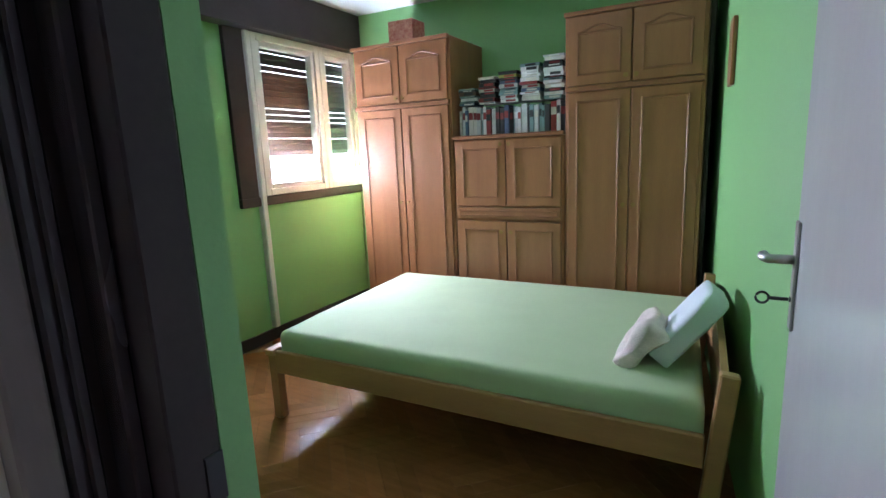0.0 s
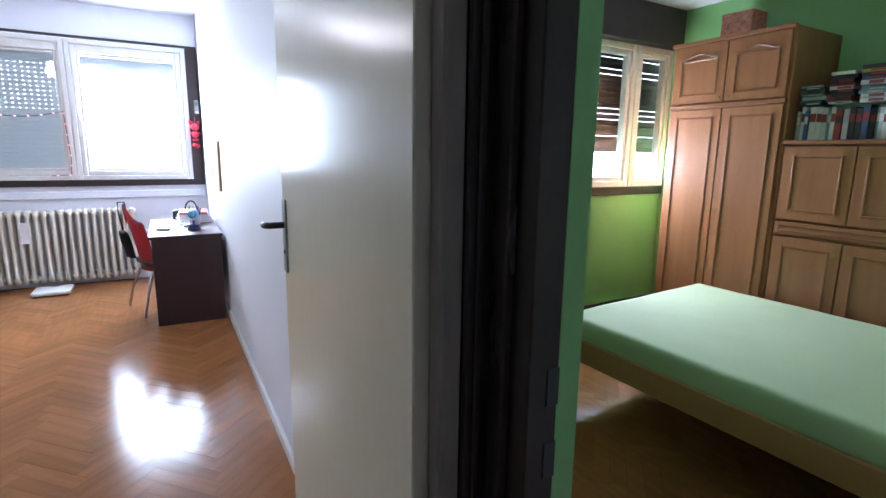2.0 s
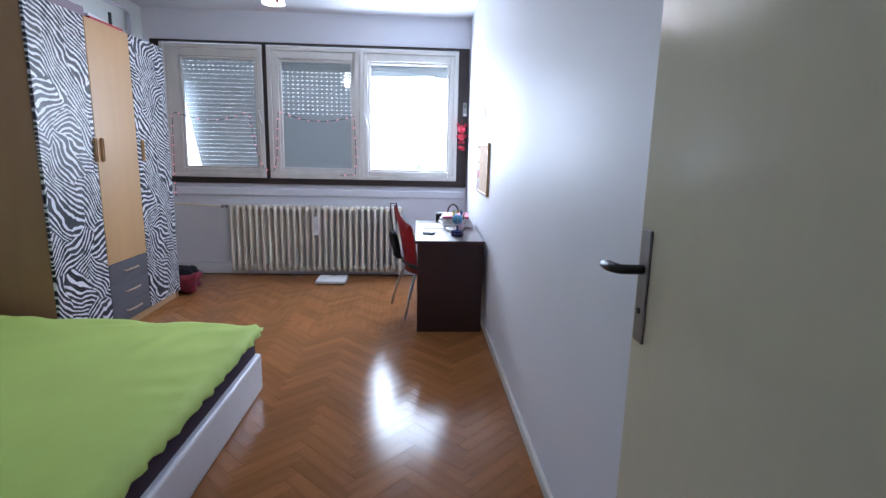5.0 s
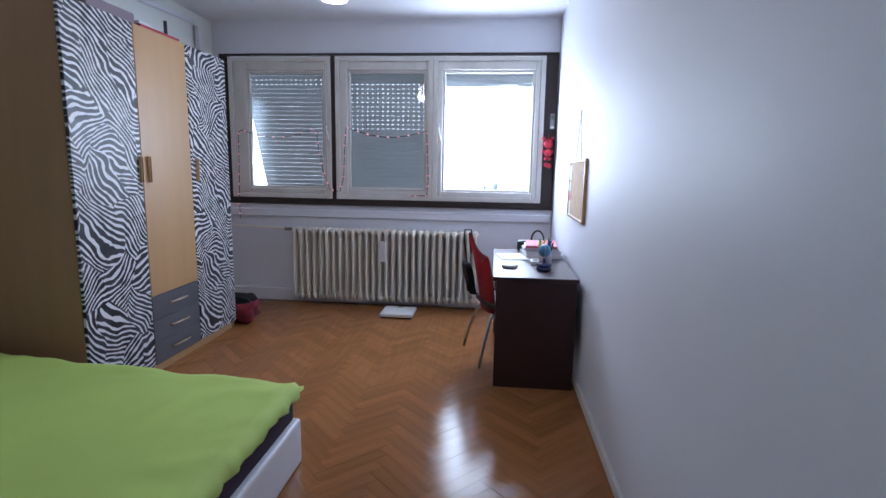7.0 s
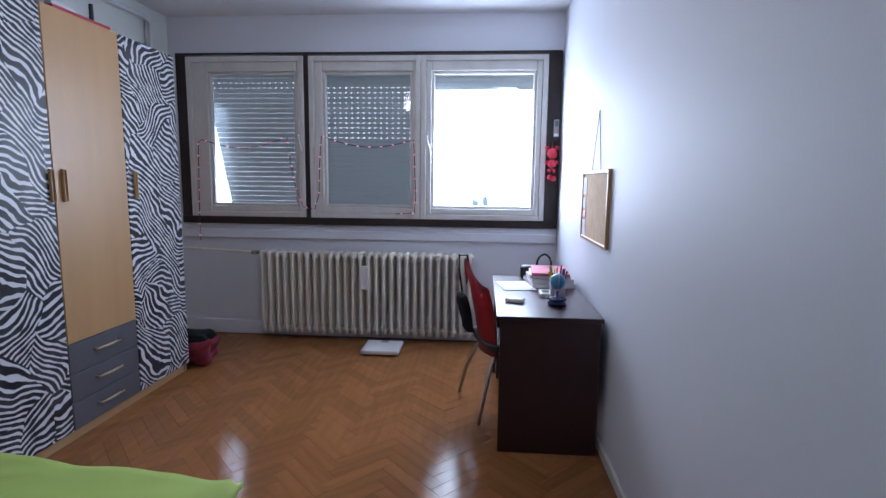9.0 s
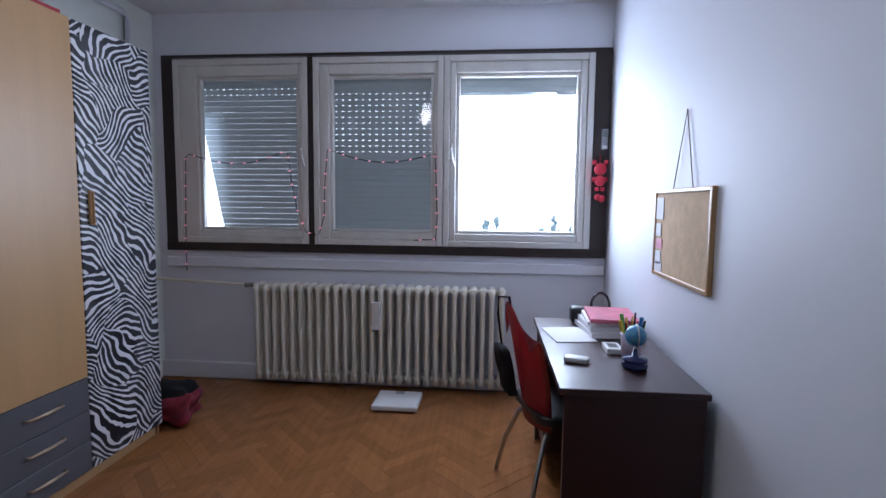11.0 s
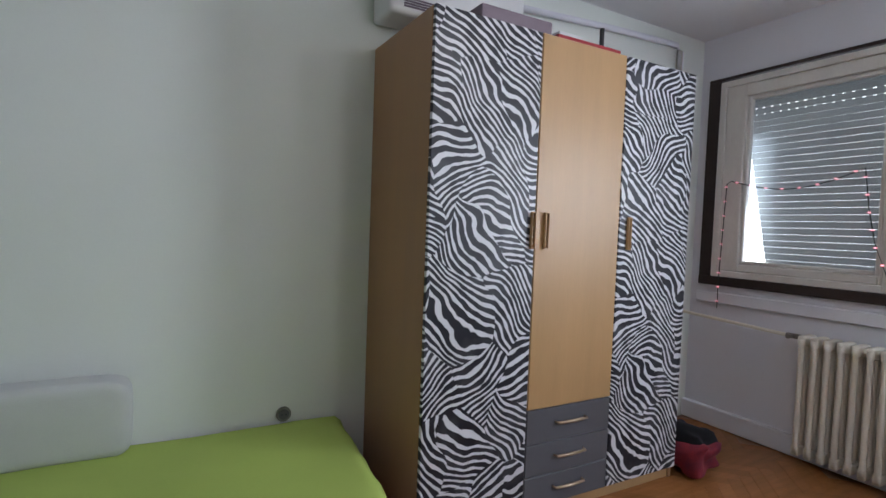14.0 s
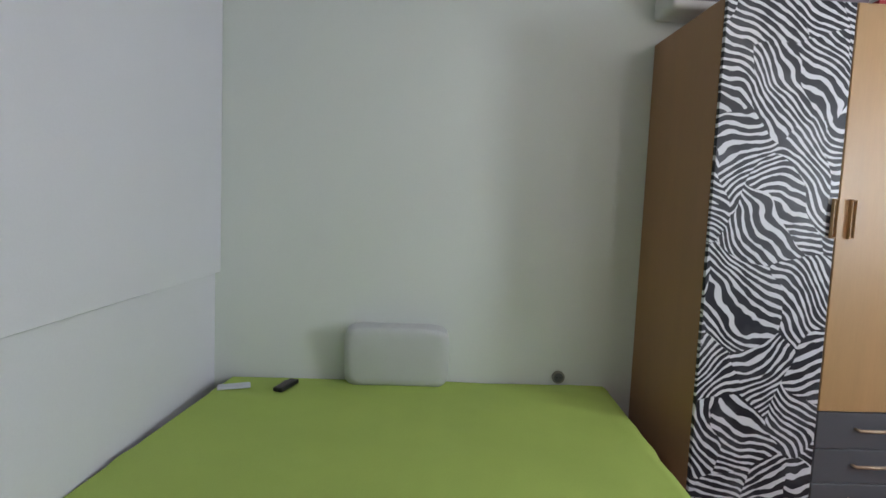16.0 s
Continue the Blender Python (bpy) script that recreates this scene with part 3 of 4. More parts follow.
# ---- lime bed ----
def lime_bed():
    skew = Matrix(((1, 0.085, 0, -1.64 * 0.085), (0, 1, 0, 0), (0, 0, 1, 0), (0, 0, 0, 1)))
    b = thing("bed", "double bed with lime green sheet on a white faux-leather base", "bed")
    x0, x1, y0, y1 = -2.72, -0.78, YS + 0.03, 1.65
    part("base", B(((x0, y0, 0.0), (x1, y1, 0.215)), bevel=0.02, seg=3), LEATHER, b, "white faux-leather bed base", smooth=True)
    part("mattress_border", B(((x0 + 0.025, y0, 0.217), (x1 - 0.01, y1 - 0.025, 0.34)), bevel=0.015, seg=2), PURPLE, b, "dark purple mattress side")
    bm = bmesh.new()
    nx, ny = 60, 66
    ax, ay, bx0, by0 = x0 - 0.015, y0 - 0.01, x1 + 0.01, y1 + 0.012
    vs = []
    for i in range(nx + 1):
        row = []
        for j in range(ny + 1):
            u, v = i / nx, j / ny
            x, y = ax + (bx0 - ax) * u, ay + (by0 - ay) * v
            e = min(x - ax, by0 - y)
            drop = 0.0
            if e < 0.05:
                drop = (1 - math.sqrt(max(0, 1 - ((0.05 - e) / 0.05) ** 2))) * 0.035
            z = 0.392 - drop + 0.004 * noise.noise(Vector((x * 3, y * 3, 0)))
            edge = max(0.0, 1 - (by0 - y) / 0.35) + max(0.0, 1 - (x - ax) / 0.3)
            z += 0.017 * edge * (noise.noise(Vector((x * 11 + y * 4, y * 5, 3.1))))
            z += 0.022 * max(0, noise.noise(Vector((x * 5 + y * 9, y * 3 - x * 2, 7.7)))) ** 2
            row.append(bm.verts.new((x, y, z)))
        vs.append(row)
    for i in range(nx):
        for j in range(ny):
            bm.faces.new((vs[i][j], vs[i + 1][j], vs[i + 1][j + 1], vs[i][j + 1]))
    # hanging, gathered hem on the two free sides
    rim = [vs[nx - i][ny] for i in range(nx + 1)] + [vs[0][ny - 1 - j] for j in range(ny)]
    low = []
    for k, v in enumerate(rim):
        s = k * 0.9
        o = 0.006 * math.sin(s * 2.1) + 0.005 * math.sin(s * 5.3 + 1)
        d = 0.022 + 0.012 * noise.noise(Vector((k * 0.21, 0, 0)))
        oy = o if k <= nx else 0
        ox = -o if k > nx else 0
        low.append(bm.verts.new((v.co.x + ox, v.co.y + oy, v.co.z - d)))
    for k in range(len(rim) - 1):
        bm.faces.new((rim[k], rim[k + 1], low[k + 1], low[k]))
    part("sheet", bm, SHEETL, b, "lime green fitted sheet with gathered hem", smooth=True)
    for piece in b.children:
        piece.data.transform(skew)


lime_bed()
bm = bmesh.new()
cushion(bm, (-0.262, -0.16, -0.05), (0.262, 0.16, 0.05), 0.4, m=Matrix.Translation((-1.77, YS + 0.085, 0.548)) @ Matrix.Rotation(radians(80), 4, "X"))
solid("pillow", bm, PILG, "pale grey pillow leaning on the wall", "pillow", smooth=True)


# ---- desk ----
def desk():
    d = thing("desk", "dark mahogany laminate writing desk against the wall", "desk")
    x0, x1, y0, y1 = -4.80, -3.66, 2.51, 3.03
    part("top", B(((x0, y0, 0.685), (x1, y1, 0.71)), bevel=0.003), DESK, d)
    part("side_panel", B(((x1 - 0.04, y0 + 0.02, 0), (x1 - 0.012, y1 - 0.01, 0.684)), bevel=0.002), DESK, d)
    part("side_panel", B(((x0 + 0.012, y0 + 0.02, 0), (x0 + 0.04, y1 - 0.01, 0.684)), bevel=0.002), DESK, d)
    part("back_panel", B(((x0 + 0.041, y1 - 0.05, 0.25), (x1 - 0.041, y1 - 0.03, 0.684)), bevel=0.002), DESK, d)
    part("drawer", B(((x0 + 0.041, y0 + 0.03, 0.10), (x0 + 0.40, y1 - 0.06, 0.66)), bevel=0.003), DESK, d)


desk()


# ---- chair ----
def chair():
    global HERE
    HERE = Matrix.Translation((-4.24, 2.60, 0)) @ Matrix.Rotation(radians(16), 4, "Z") @ Matrix.Translation((4.28, -2.53, 0))
    c = thing("chair", "red plastic-shell chair with grey steel legs pushed to the desk", "chair")
    cx, cy = -4.28, 2.53
    HERE = Matrix()
    bm = bmesh.new()
    nu, nv = 14, 10
    g = []
    for i in range(nu + 1):
        row = []
        t = i / nu
        for j in range(nv + 1):
            s = j / nv * 2 - 1
            w = 0.21 * (0.8 + 0.25 * math.sin(math.pi * min(1, t * 1.05)))
            z = 0.36 + 0.56 * t
            y = cy - 0.17 - 0.10 * t ** 1.4 + 0.05 * s * s
            round_top = (1 - s * s * (0.35 if t > 0.75 else 0.0) * (t - 0.75) * 4) if t > 0.75 else 1
            row.append(bm.verts.new((cx + s * w, y, 0.36 + (z - 0.36) * round_top)))
        g.append(row)
    for i in range(nu):
        for j in range(nv):
            bm.faces.new((g[i][j], g[i + 1][j], g[i + 1][j + 1], g[i][j + 1]))
    bmesh.ops.solidify(bm, geom=bm.faces[:], thickness=0.018)
    part("backrest", bm, REDP, c, "curved red plastic backrest", smooth=True)
    bm = bmesh.new()
    cushion(bm, (cx - 0.21, cy - 0.18, 0.405), (cx + 0.21, cy + 0.22, 0.445), 0.3)
    part("seat", bm, BLACKP, c, "black seat pad", smooth=True)
    for sx in (-1, 1):
        for sy in (-1, 1):
            bm = bmesh.new()
            tube(bm, [(cx + sx * 0.10, cy + sy * 0.08, 0.405), (cx + sx * 0.17, cy + sy * 0.13 - 0.02, 0.33), (cx + sx * 0.215, cy + sy * 0.17 - 0.03, 0.18), (cx + sx * 0.235, cy + sy * 0.20 - 0.04, 0.005)], 0.011)
            part("leg", bm, STEEL, c, smooth=True)


chair()
HERE = Matrix.Translation((-4.24, 2.60, 0)) @ Matrix.Rotation(radians(16), 4, "Z") @ Matrix.Translation((4.28, -2.53, 0))
sb = thing("shoulder_bag", "black cloth bag hung by its strap on the red chair", "bag")
bm = bmesh.new()
cushion(bm, (-0.09, -0.12, -0.028), (0.09, 0.12, 0.028), 0.6, 10, m=Matrix.Translation((-4.41, 2.297, 0.56)) @ Matrix.Rotation(radians(98), 4, "X"), wob=0.02)
part("pouch", bm, BLACKC, sb, smooth=True)
bm = bmesh.new()
tube(bm, [(-4.42, 2.285, 0.62), (-4.40, 2.25, 0.84), (-4.37, 2.243, 0.925), (-4.34, 2.285, 0.928), (-4.32, 2.30, 0.80)], 0.006, 6)
part("strap", bm, BLACKC, sb, smooth=True)
HERE = Matrix()

# ---- cork board ----
cb = thing("cork_board", "wood-framed cork board with pinned notes hung by a string", "notice board")
part("board", B(((-4.415, YN - 0.012, 1.045), (-3.80, YN - 0.004, 1.417)), bevel=0.001), CORK, cb)
part("frame", B(*frame_boxes("y", YN - 0.020, 0.02, -4.43, -3.785, 1.03, 1.432, 0.018), bevel=0.003), BEECH, cb)
bm = bmesh.new()
tube(bm, [(-4.21, YN - 0.01, 1.432), (-4.10, YN - 0.006, 1.755), (-3.99, YN - 0.01, 1.432)], 0.0025, 5)
part("string", bm, mat("beige_string", (0.35, 0.30, 0.26), 0.9), cb)
for i, (x, z, w, h, m) in enumerate(((-4.36, 1.345, 0.10, 0.10, PAPER), (-4.37, 1.245, 0.07, 0.06, PAPER), (-4.36, 1.18, 0.09, 0.045, PINKC), (-4.365, 1.115, 0.08, 0.06, PAPER), (-4.36, 1.07, 0.10, 0.05, PAPER))):
    part("note", B(((x - w / 2, YN - 0.0155, z - h / 2), (x + w / 2, YN - 0.0135, z + h / 2))), m, cb)

# ---- ceiling lamp ----
lampt = thing("ceiling_lamp", "ceiling lamp with dark red body and lit glass shades", "ceiling lamp")
LX, LY = -3.45, 1.62
bm = bmesh.new()
lathe(bm, [(0.05, 2.718), (0.055, 2.70), (0.02, 2.68), (0.016, 2.42), (0.05, 2.39), (0.06, 2.34), (0.035, 2.30), (0.012, 2.285), (0.014, 2.27), (0.004, 2.255)], (LX, LY, 0))
part("body", bm, mat("dark_red_wood", (0.10, 0.018, 0.012), 0.3, var=0.2), lampt, smooth=True)
BULB = mat("lit_glass_shade", (1.0, 0.98, 0.95), 0.4, emit=9.0, bump=0)
for k in range(3):
    a = radians(80 + 120 * k)
    ex, ey = LX + 0.24 * math.cos(a), LY + 0.24 * math.sin(a)
    bm = bmesh.new()
    tube(bm, [(LX, LY, 2.36), (LX + 0.14 * math.cos(a), LY + 0.14 * math.sin(a), 2.32), (ex, ey, 2.37)], 0.007)
    arm = part("arm", bm, mat("dark_red_wood", (0.1, 0.02, 0.01)), lampt, smooth=True)
    bm = bmesh.new()
    lathe(bm, [(0.02, 0.03), (0.035, 0.02), (0.055, -0.03), (0.075, -0.085), (0.072, -0.085), (0.05, -0.03), (0.015, 0.015)], (ex, ey, 2.40), 16)
    part("shade", bm, BULB, arm, "lit white glass shade", smooth=True)
    lamp("lamp_bulb", "POINT", pose(ex, ey, 2.295), 2.6, (1, 0.97, 0.93), radius=0.03)

# ---- small things of the white room ----
def globe():
    g = thing("desk_globe", "small blue desk globe on a navy stand", "globe")
    x, y = -3.93, 2.84
    bm = bmesh.new()
    lathe(bm, [(0.045, 0.712), (0.05, 0.716), (0.05, 0.728), (0.036, 0.736), (0.05, 0.742), (0.05, 0.75), (0.012, 0.757), (0.008, 0.79)], (x, y, 0))
    part("stand", bm, NAVYP, g, "navy plastic stand", smooth=True)
    bm = bmesh.new()
    bmesh.ops.create_uvsphere(bm, u_segments=20, v_segments=14, radius=0.042, matrix=Matrix.Translation((x, y, 0.84)))
    part("ball", bm, mat("globe_map", (0.02, 0.20, 0.50), 0.3, second=(0.12, 0.35, 0.45), scale=30, grain=60, bump=0.01), g, smooth=True)
    bm = bmesh.new()
    tube(bm, [(x + 0.048 * math.cos(a), y, 0.84 + 0.048 * math.sin(a)) for a in [radians(-110 + 20 * k) for k in range(11)]], 0.003, 6)
    part("meridian_arm", bm, STEEL, g, smooth=True)


globe()


def pen_cup():
    c = thing("pen_cup", "lilac pen cup filled with coloured pens on the desk", "pen holder")
    x, y = -4.06, 2.86
    bm = bmesh.new()
    lathe(bm, [(0.040, 0.7105), (0.045, 0.82), (0.042, 0.82), (0.037, 0.72)], (x, y, 0))
    part("cup", bm, mat("lilac_plastic", (0.42, 0.34, 0.44), 0.5, second=(0.6, 0.5, 0.55), scale=30), c, smooth=True)
    r = random.Random(2)
    for k in range(11):
        a, l = r.uniform(0, 6.28), r.uniform(0.03, 0.085)
        bm = bmesh.new()
        tube(bm, [(x + 0.02 * math.cos(a), y + 0.02 * math.sin(a), 0.73), (x + 0.05 * math.cos(a), y + 0.05 * math.sin(a), 0.82 + l)], r.choice((0.004, 0.005, 0.009)), 6)
        part("pen", bm, r.choice((YELLOW, YELLOW, GREENP, REDP, BLACKP, WHITEP, BLUEP)), c)


pen_cup()
r = random.Random(8)
z = 0.7105
for k, (m, w, h, lab) in enumerate(((PAPER, 0.27, 0.028, "thick white writing pad in a stack on the desk"), (PAPER, 0.26, 0.03, "white spiral notebook in a stack on the desk"), (PAPER, 0.25, 0.022, "white notebook in a stack on the desk"), (PINKC, 0.23, 0.02, "pink-covered notebook on top of the stack"))):
    bm = bmesh.new()
    t = Matrix.Translation((-4.52 + r.uniform(-0.02, 0.02), 2.87, z)) @ Matrix.Rotation(radians(r.uniform(-7, 7)), 4, "Z")
    bx(bm, (-0.16, -w / 2, 0), (0.16, w / 2, h - 0.001), 0.002, m=t)
    solid("notebook", bm, m, lab, "notebook", "notebooks on the desk")
    z += h
bm = bmesh.new()
bx(bm, (-0.14, -0.10, 0), (0.14, 0.10, 0.004), 0.001, m=Matrix.Translation((-4.42, 2.65, 0.7105)) @ Matrix.Rotation(radians(10), 4, "Z"))
solid("paper_sheet", bm, PAPER, "loose white paper sheet on the desk", "paper")
bm = bmesh.new()
cushion(bm, (-0.05, -0.03, 0), (0.05, 0.03, 0.022), 0.5, 8, m=Matrix.Translation((-3.98, 2.62, 0.7105)) @ Matrix.Rotation(radians(70), 4, "Z"))
solid("computer_mouse", bm, WHITEP, "white computer mouse on the desk", "mouse", smooth=True)
ph = thing("calculator", "white and dark small device on the desk", "device")
part("body", B(((-4.22, 2.77, 0.7105), (-4.10, 2.84, 0.735)), bevel=0.006, seg=2), WHITEP, ph)
part("screen", B(((-4.19, 2.785, 0.7352), (-4.13, 2.825, 0.7365))), BLACKP, ph, "dark screen")
bm = bmesh.new()
bx(bm, (-4.76, 2.70, 0.711), (-4.66, 2.86, 0.80), 0.03, 3)
tube(bm, [(-4.7, 2.86 + 0.05 * math.cos(a) - 0.0, 0.80 + 0.08 * math.sin(a)) for a in [math.pi * k / 8 for k in range(9)]], 0.008, 6)
solid("bag", bm, BLACKP, "small black bag with loop handle on the desk", "bag", smooth=True)

# bathroom scale
sc = thing("bathroom_scale", "white bathroom scale on the parquet under the radiator", "scale")
part("body", B(((-5.30, 1.50, 0.012), (-5.02, 1.80, 0.045)), bevel=0.012, seg=3), WHITEP, sc, smooth=True)
part("display", B(((-5.29, 1.62, 0.0452), (-5.24, 1.68, 0.047))), mat("grey_display", (0.25, 0.26, 0.26), 0.3), sc)
for x in (-5.27, -5.05):
    for y in (1.53, 1.77):
        part("foot", B(((x - 0.012, y - 0.012, 0.0), (x + 0.012, y + 0.012, 0.013))), BLACKP, sc)

# red bag by the wardrobe
bm = bmesh.new()
cushion(bm, (-4.86, 0.18, 0.012), (-4.64, 0.46, 0.19), 0.35, 10, wob=0.06)
solid("cloth_bag", bm, REDC, "crumpled red patterned bag beside the wardrobe", "bag", smooth=True)
bm = bmesh.new()
cushion(bm, (-4.85, 0.20, 0.165), (-4.66, 0.42, 0.235), 0.4, 10, wob=0.05)
solid("black_cloth", bm, BLACKC, "dark cloth bundled on the red bag", "cloth", smooth=True)

# on the bed
bm = bmesh.new()
bx(bm, (-0.025, -0.075, 0), (0.025, 0.075, 0.02), 0.007, 2, m=Matrix.Translation((-1.24, -0.10, 0.396)) @ Matrix.Rotation(radians(-18), 4, "Z"))
rc = thing("remote_control", "black remote control lying on the lime sheet", "remote control")
part("case", bm, BLACKP, rc)
for i in range(5):
    for j in range(3):
        part("button", B(((-1.255 + j * 0.013 + i * 0.004, -0.14 + i * 0.02, 0.4155), (-1.248 + j * 0.013 + i * 0.004, -0.13 + i * 0.02, 0.4175))), GREYC, rc)
bm = bmesh.new()
bx(bm, (-0.10, -0.03, 0), (0.05, 0.04, 0.008), 0.003, m=Matrix.Translation((-0.97, -0.08, 0.396)) @ Matrix.Rotation(radians(20), 4, "Z"))
solid("tissue_pack", bm, PILW, "flat white tissue pack on the lime sheet", "tissues")

# wall socket above the bed
so = thing("wall_socket", "round dark wall socket above the lime bed", "socket")
bm = bmesh.new()
tube(bm, [(-2.625, YS + 0.001, 0.43), (-2.625, YS + 0.012, 0.43)], 0.034, 20)
part("rim", bm, PLATE, so)
bm = bmesh.new()
tube(bm, [(-2.625, YS + 0.0125, 0.43), (-2.625, YS + 0.016, 0.43)], 0.024, 20)
part("insert", bm, GREYL, so)
for dx in (-0.009, 0.009):
    bm = bmesh.new()
    tube(bm, [(-2.625 + dx, YS + 0.016, 0.43), (-2.625 + dx, YS + 0.0175, 0.43)], 0.004, 8)
    part("hole", bm, BLACKP, so)

# air conditioner and things on the wardrobe
ac = thing("air_conditioner", "white split air conditioner high on the wall above the wardrobe", "air conditioner")
part("body", B(((-3.75, YS + 0.002, 2.28), (-3.0, YS + 0.22, 2.56)), bevel=0.04, seg=4), WHITEP, ac, smooth=True)
for k in range(4):
    part("louvre", B(((-3.68, YS + 0.222, 2.31 + k * 0.012), (-3.07, YS + 0.226, 2.317 + k * 0.012))), GREYC, ac)
solid("flat_box", B(((-3.62, 0.05, 2.169), (-3.25, 0.33, 2.237)), bevel=0.004), GREYC, "mauve grey flat cardboard box on the wardrobe", "box")
solid("notebook", B(((-3.80, 0.10, 2.1905), (-3.66, 0.33, 2.212)), bevel=0.003), PAPER, "white notebook lying on the red folder", "notebook")
solid("red_folder", B(((-4.03, 0.08, 2.169), (-3.64, 0.35, 2.190)), bevel=0.003), REDP, "red folder lying on top of the wardrobe", "folder")
bm = bmesh.new()
tube(bm, [(-3.93, 0.32, 2.190), (-3.93, 0.32, 2.28)], 0.011, 10)
solid("marker_pen", bm, BLACKP, "dark upright marker on the wardrobe", "pen")
bm = bmesh.new()
tube(bm, [(-3.75, YS + 0.03, 2.55), (-4.6, YS + 0.03, 2.60), (XW + 0.35, YS + 0.03, 2.62), (XW + 0.30, YS + 0.03, 2.58), (XW + 0.30, YS + 0.03, 0.1)], 0.02, 8)
solid("pipe_duct", bm, WHITE_WALL, "white painted cable duct along the wall", "duct", smooth=True)

# thermometer and doll on the window surround
th = thing("thermometer", "grey remote-shaped thermometer on the dark window board", "thermometer")
part("case", B(((XW + 0.031, 2.995, 1.735), (XW + 0.045, 3.04, 1.875)), bevel=0.005), mat("grey_plastic", (0.3, 0.3, 0.31), 0.45), th)
part("screen", B(((XW + 0.0452, 3.003, 1.82), (XW + 0.047, 3.032, 1.865))), mat("lcd", (0.16, 0.19, 0.17), 0.2), th)
part("lower_plate", B(((XW + 0.0452, 3.0, 1.742), (XW + 0.0475, 3.035, 1.762))), WHITEP, th)
bm = bmesh.new()
for (dy, z, r) in ((0, 1.60, 0.042), (0, 1.52, 0.036), (-0.04, 1.645, 0.018), (0.04, 1.645, 0.018), (-0.04, 1.53, 0.016), (0.04, 1.53, 0.016), (-0.018, 1.465, 0.016), (0.018, 1.465, 0.016), (-0.012, 1.41, 0.022), (0.015, 1.40, 0.024)):
    bmesh.ops.create_uvsphere(bm, u_segments=12, v_segments=8, radius=r, matrix=Matrix.Translation((XW + 0.085, 2.985 + dy, z)))
tube(bm, [(XW + 0.06, 2.985, 1.63), (XW + 0.05, 2.99, 1.70)], 0.003, 6)
solid("hanging_doll", bm, mat("red_felt", (0.45, 0.015, 0.04), 0.9, second=(0.55, 0.04, 0.07), scale=22, bump=0.2), "small red felt doll hanging at the window", "ornament", smooth=True)

# fairy lights
LEDM = mat("red_led", (1.0, 0.30, 0.36), 0.4, emit=2.0, bump=0)
WIRE = mat("dark_green_wire", (0.02, 0.03, 0.025), 0.6)


def fairy(pts, n):
    f = thing("fairy_lights", "string of small red fairy lights along the window frame", "fairy lights", "fairy lights on the windows")
    bm = bmesh.new()
    tube(bm, pts, 0.0036, 5)
    part("wire", bm, WIRE, f)
    V = [Vector(p) for p in pts]
    ln = [(q - p).length for p, q in zip(V, V[1:])]
    tot = sum(ln)
    for k in range(n):
        d = tot * (k + 0.5) / n
        i = 0
        while i < len(ln) - 1 and d > ln[i]:
            d -= ln[i]
            i += 1
        p = V[i].lerp(V[i + 1], min(1, d / ln[i]))
        bm = bmesh.new()
        bx(bm, (p.x + 0.002, p.y - 0.008, p.z - 0.003), (p.x + 0.009, p.y + 0.008, p.z + 0.004), 0.002)
        part("bulb", bm, LEDM, f)


FX = XW + 0.046
sagA = [(FX, 0.02 + 0.75 * k / 10, 1.70 - 0.10 * math.sin(math.pi * k / 10 * 0.9) + 0.006 * k) for k in range(11)]
fairy([(FX, -0.03, 0.83), (FX, -0.03, 1.05), (FX, -0.02, 1.35), (FX, -0.01, 1.68)] + sagA + [(FX, 0.80, 1.5), (FX, 0.84, 1.3), (FX, 0.90, 1.14), (FX, 0.98, 1.12)], 24)
sagB = [(FX, 1.07 + 0.78 * k / 10, 1.735 - 0.075 * math.sin(math.pi * k / 10) - 0.003 * k) for k in range(11)]
fairy([(FX, 1.0, 1.12), (FX, 1.04, 1.25), (FX, 1.05, 1.5)] + sagB + [(FX, 1.86, 1.5), (FX, 1.87, 1.25), (FX, 1.86, 1.1), (FX, 1.70, 1.09)], 22)

HERE = GREEN


def panel_door(parent, name, x0, x1, z0, z1, yf, arch=False, knob=None):
    """A framed door or drawer whose face at yf looks down the room."""
    d = part(name, B(((x0, yf, z0), (x1, yf + 0.018, z1)), bevel=0.003), OAK, parent)
    mg = min(0.055, (x1 - x0) * 0.18, (z1 - z0) * 0.2)
    top = z1 - mg - (0.04 if arch else 0)
    part("moulding", B(*frame_boxes("y", yf - 0.006, 0.006, x0 + mg, x1 - mg, z0 + mg, top, 0.013), bevel=0.004), OAKD, d)
    if arch:
        c, w = (x0 + x1) / 2, (x1 - x0) / 2 - mg - 0.006
        bm = bmesh.new()
        tube(bm, [(c + w * (i / 8 - 1), yf - 0.004, top + 0.034 * math.sin(math.pi * i / 16) ** 2) for i in range(17)], 0.006, 6)
        part("arch_moulding", bm, OAKD, d)
    if knob:
        bm = bmesh.new()
        tube(bm, [(knob[0], yf, knob[1]), (knob[0], yf - 0.012, knob[1]), (knob[0], yf - 0.022, knob[1])], [0.007, 0.008, 0.015])
        part("knob", bm, BRASS, d, "small aged brass knob")
    return d


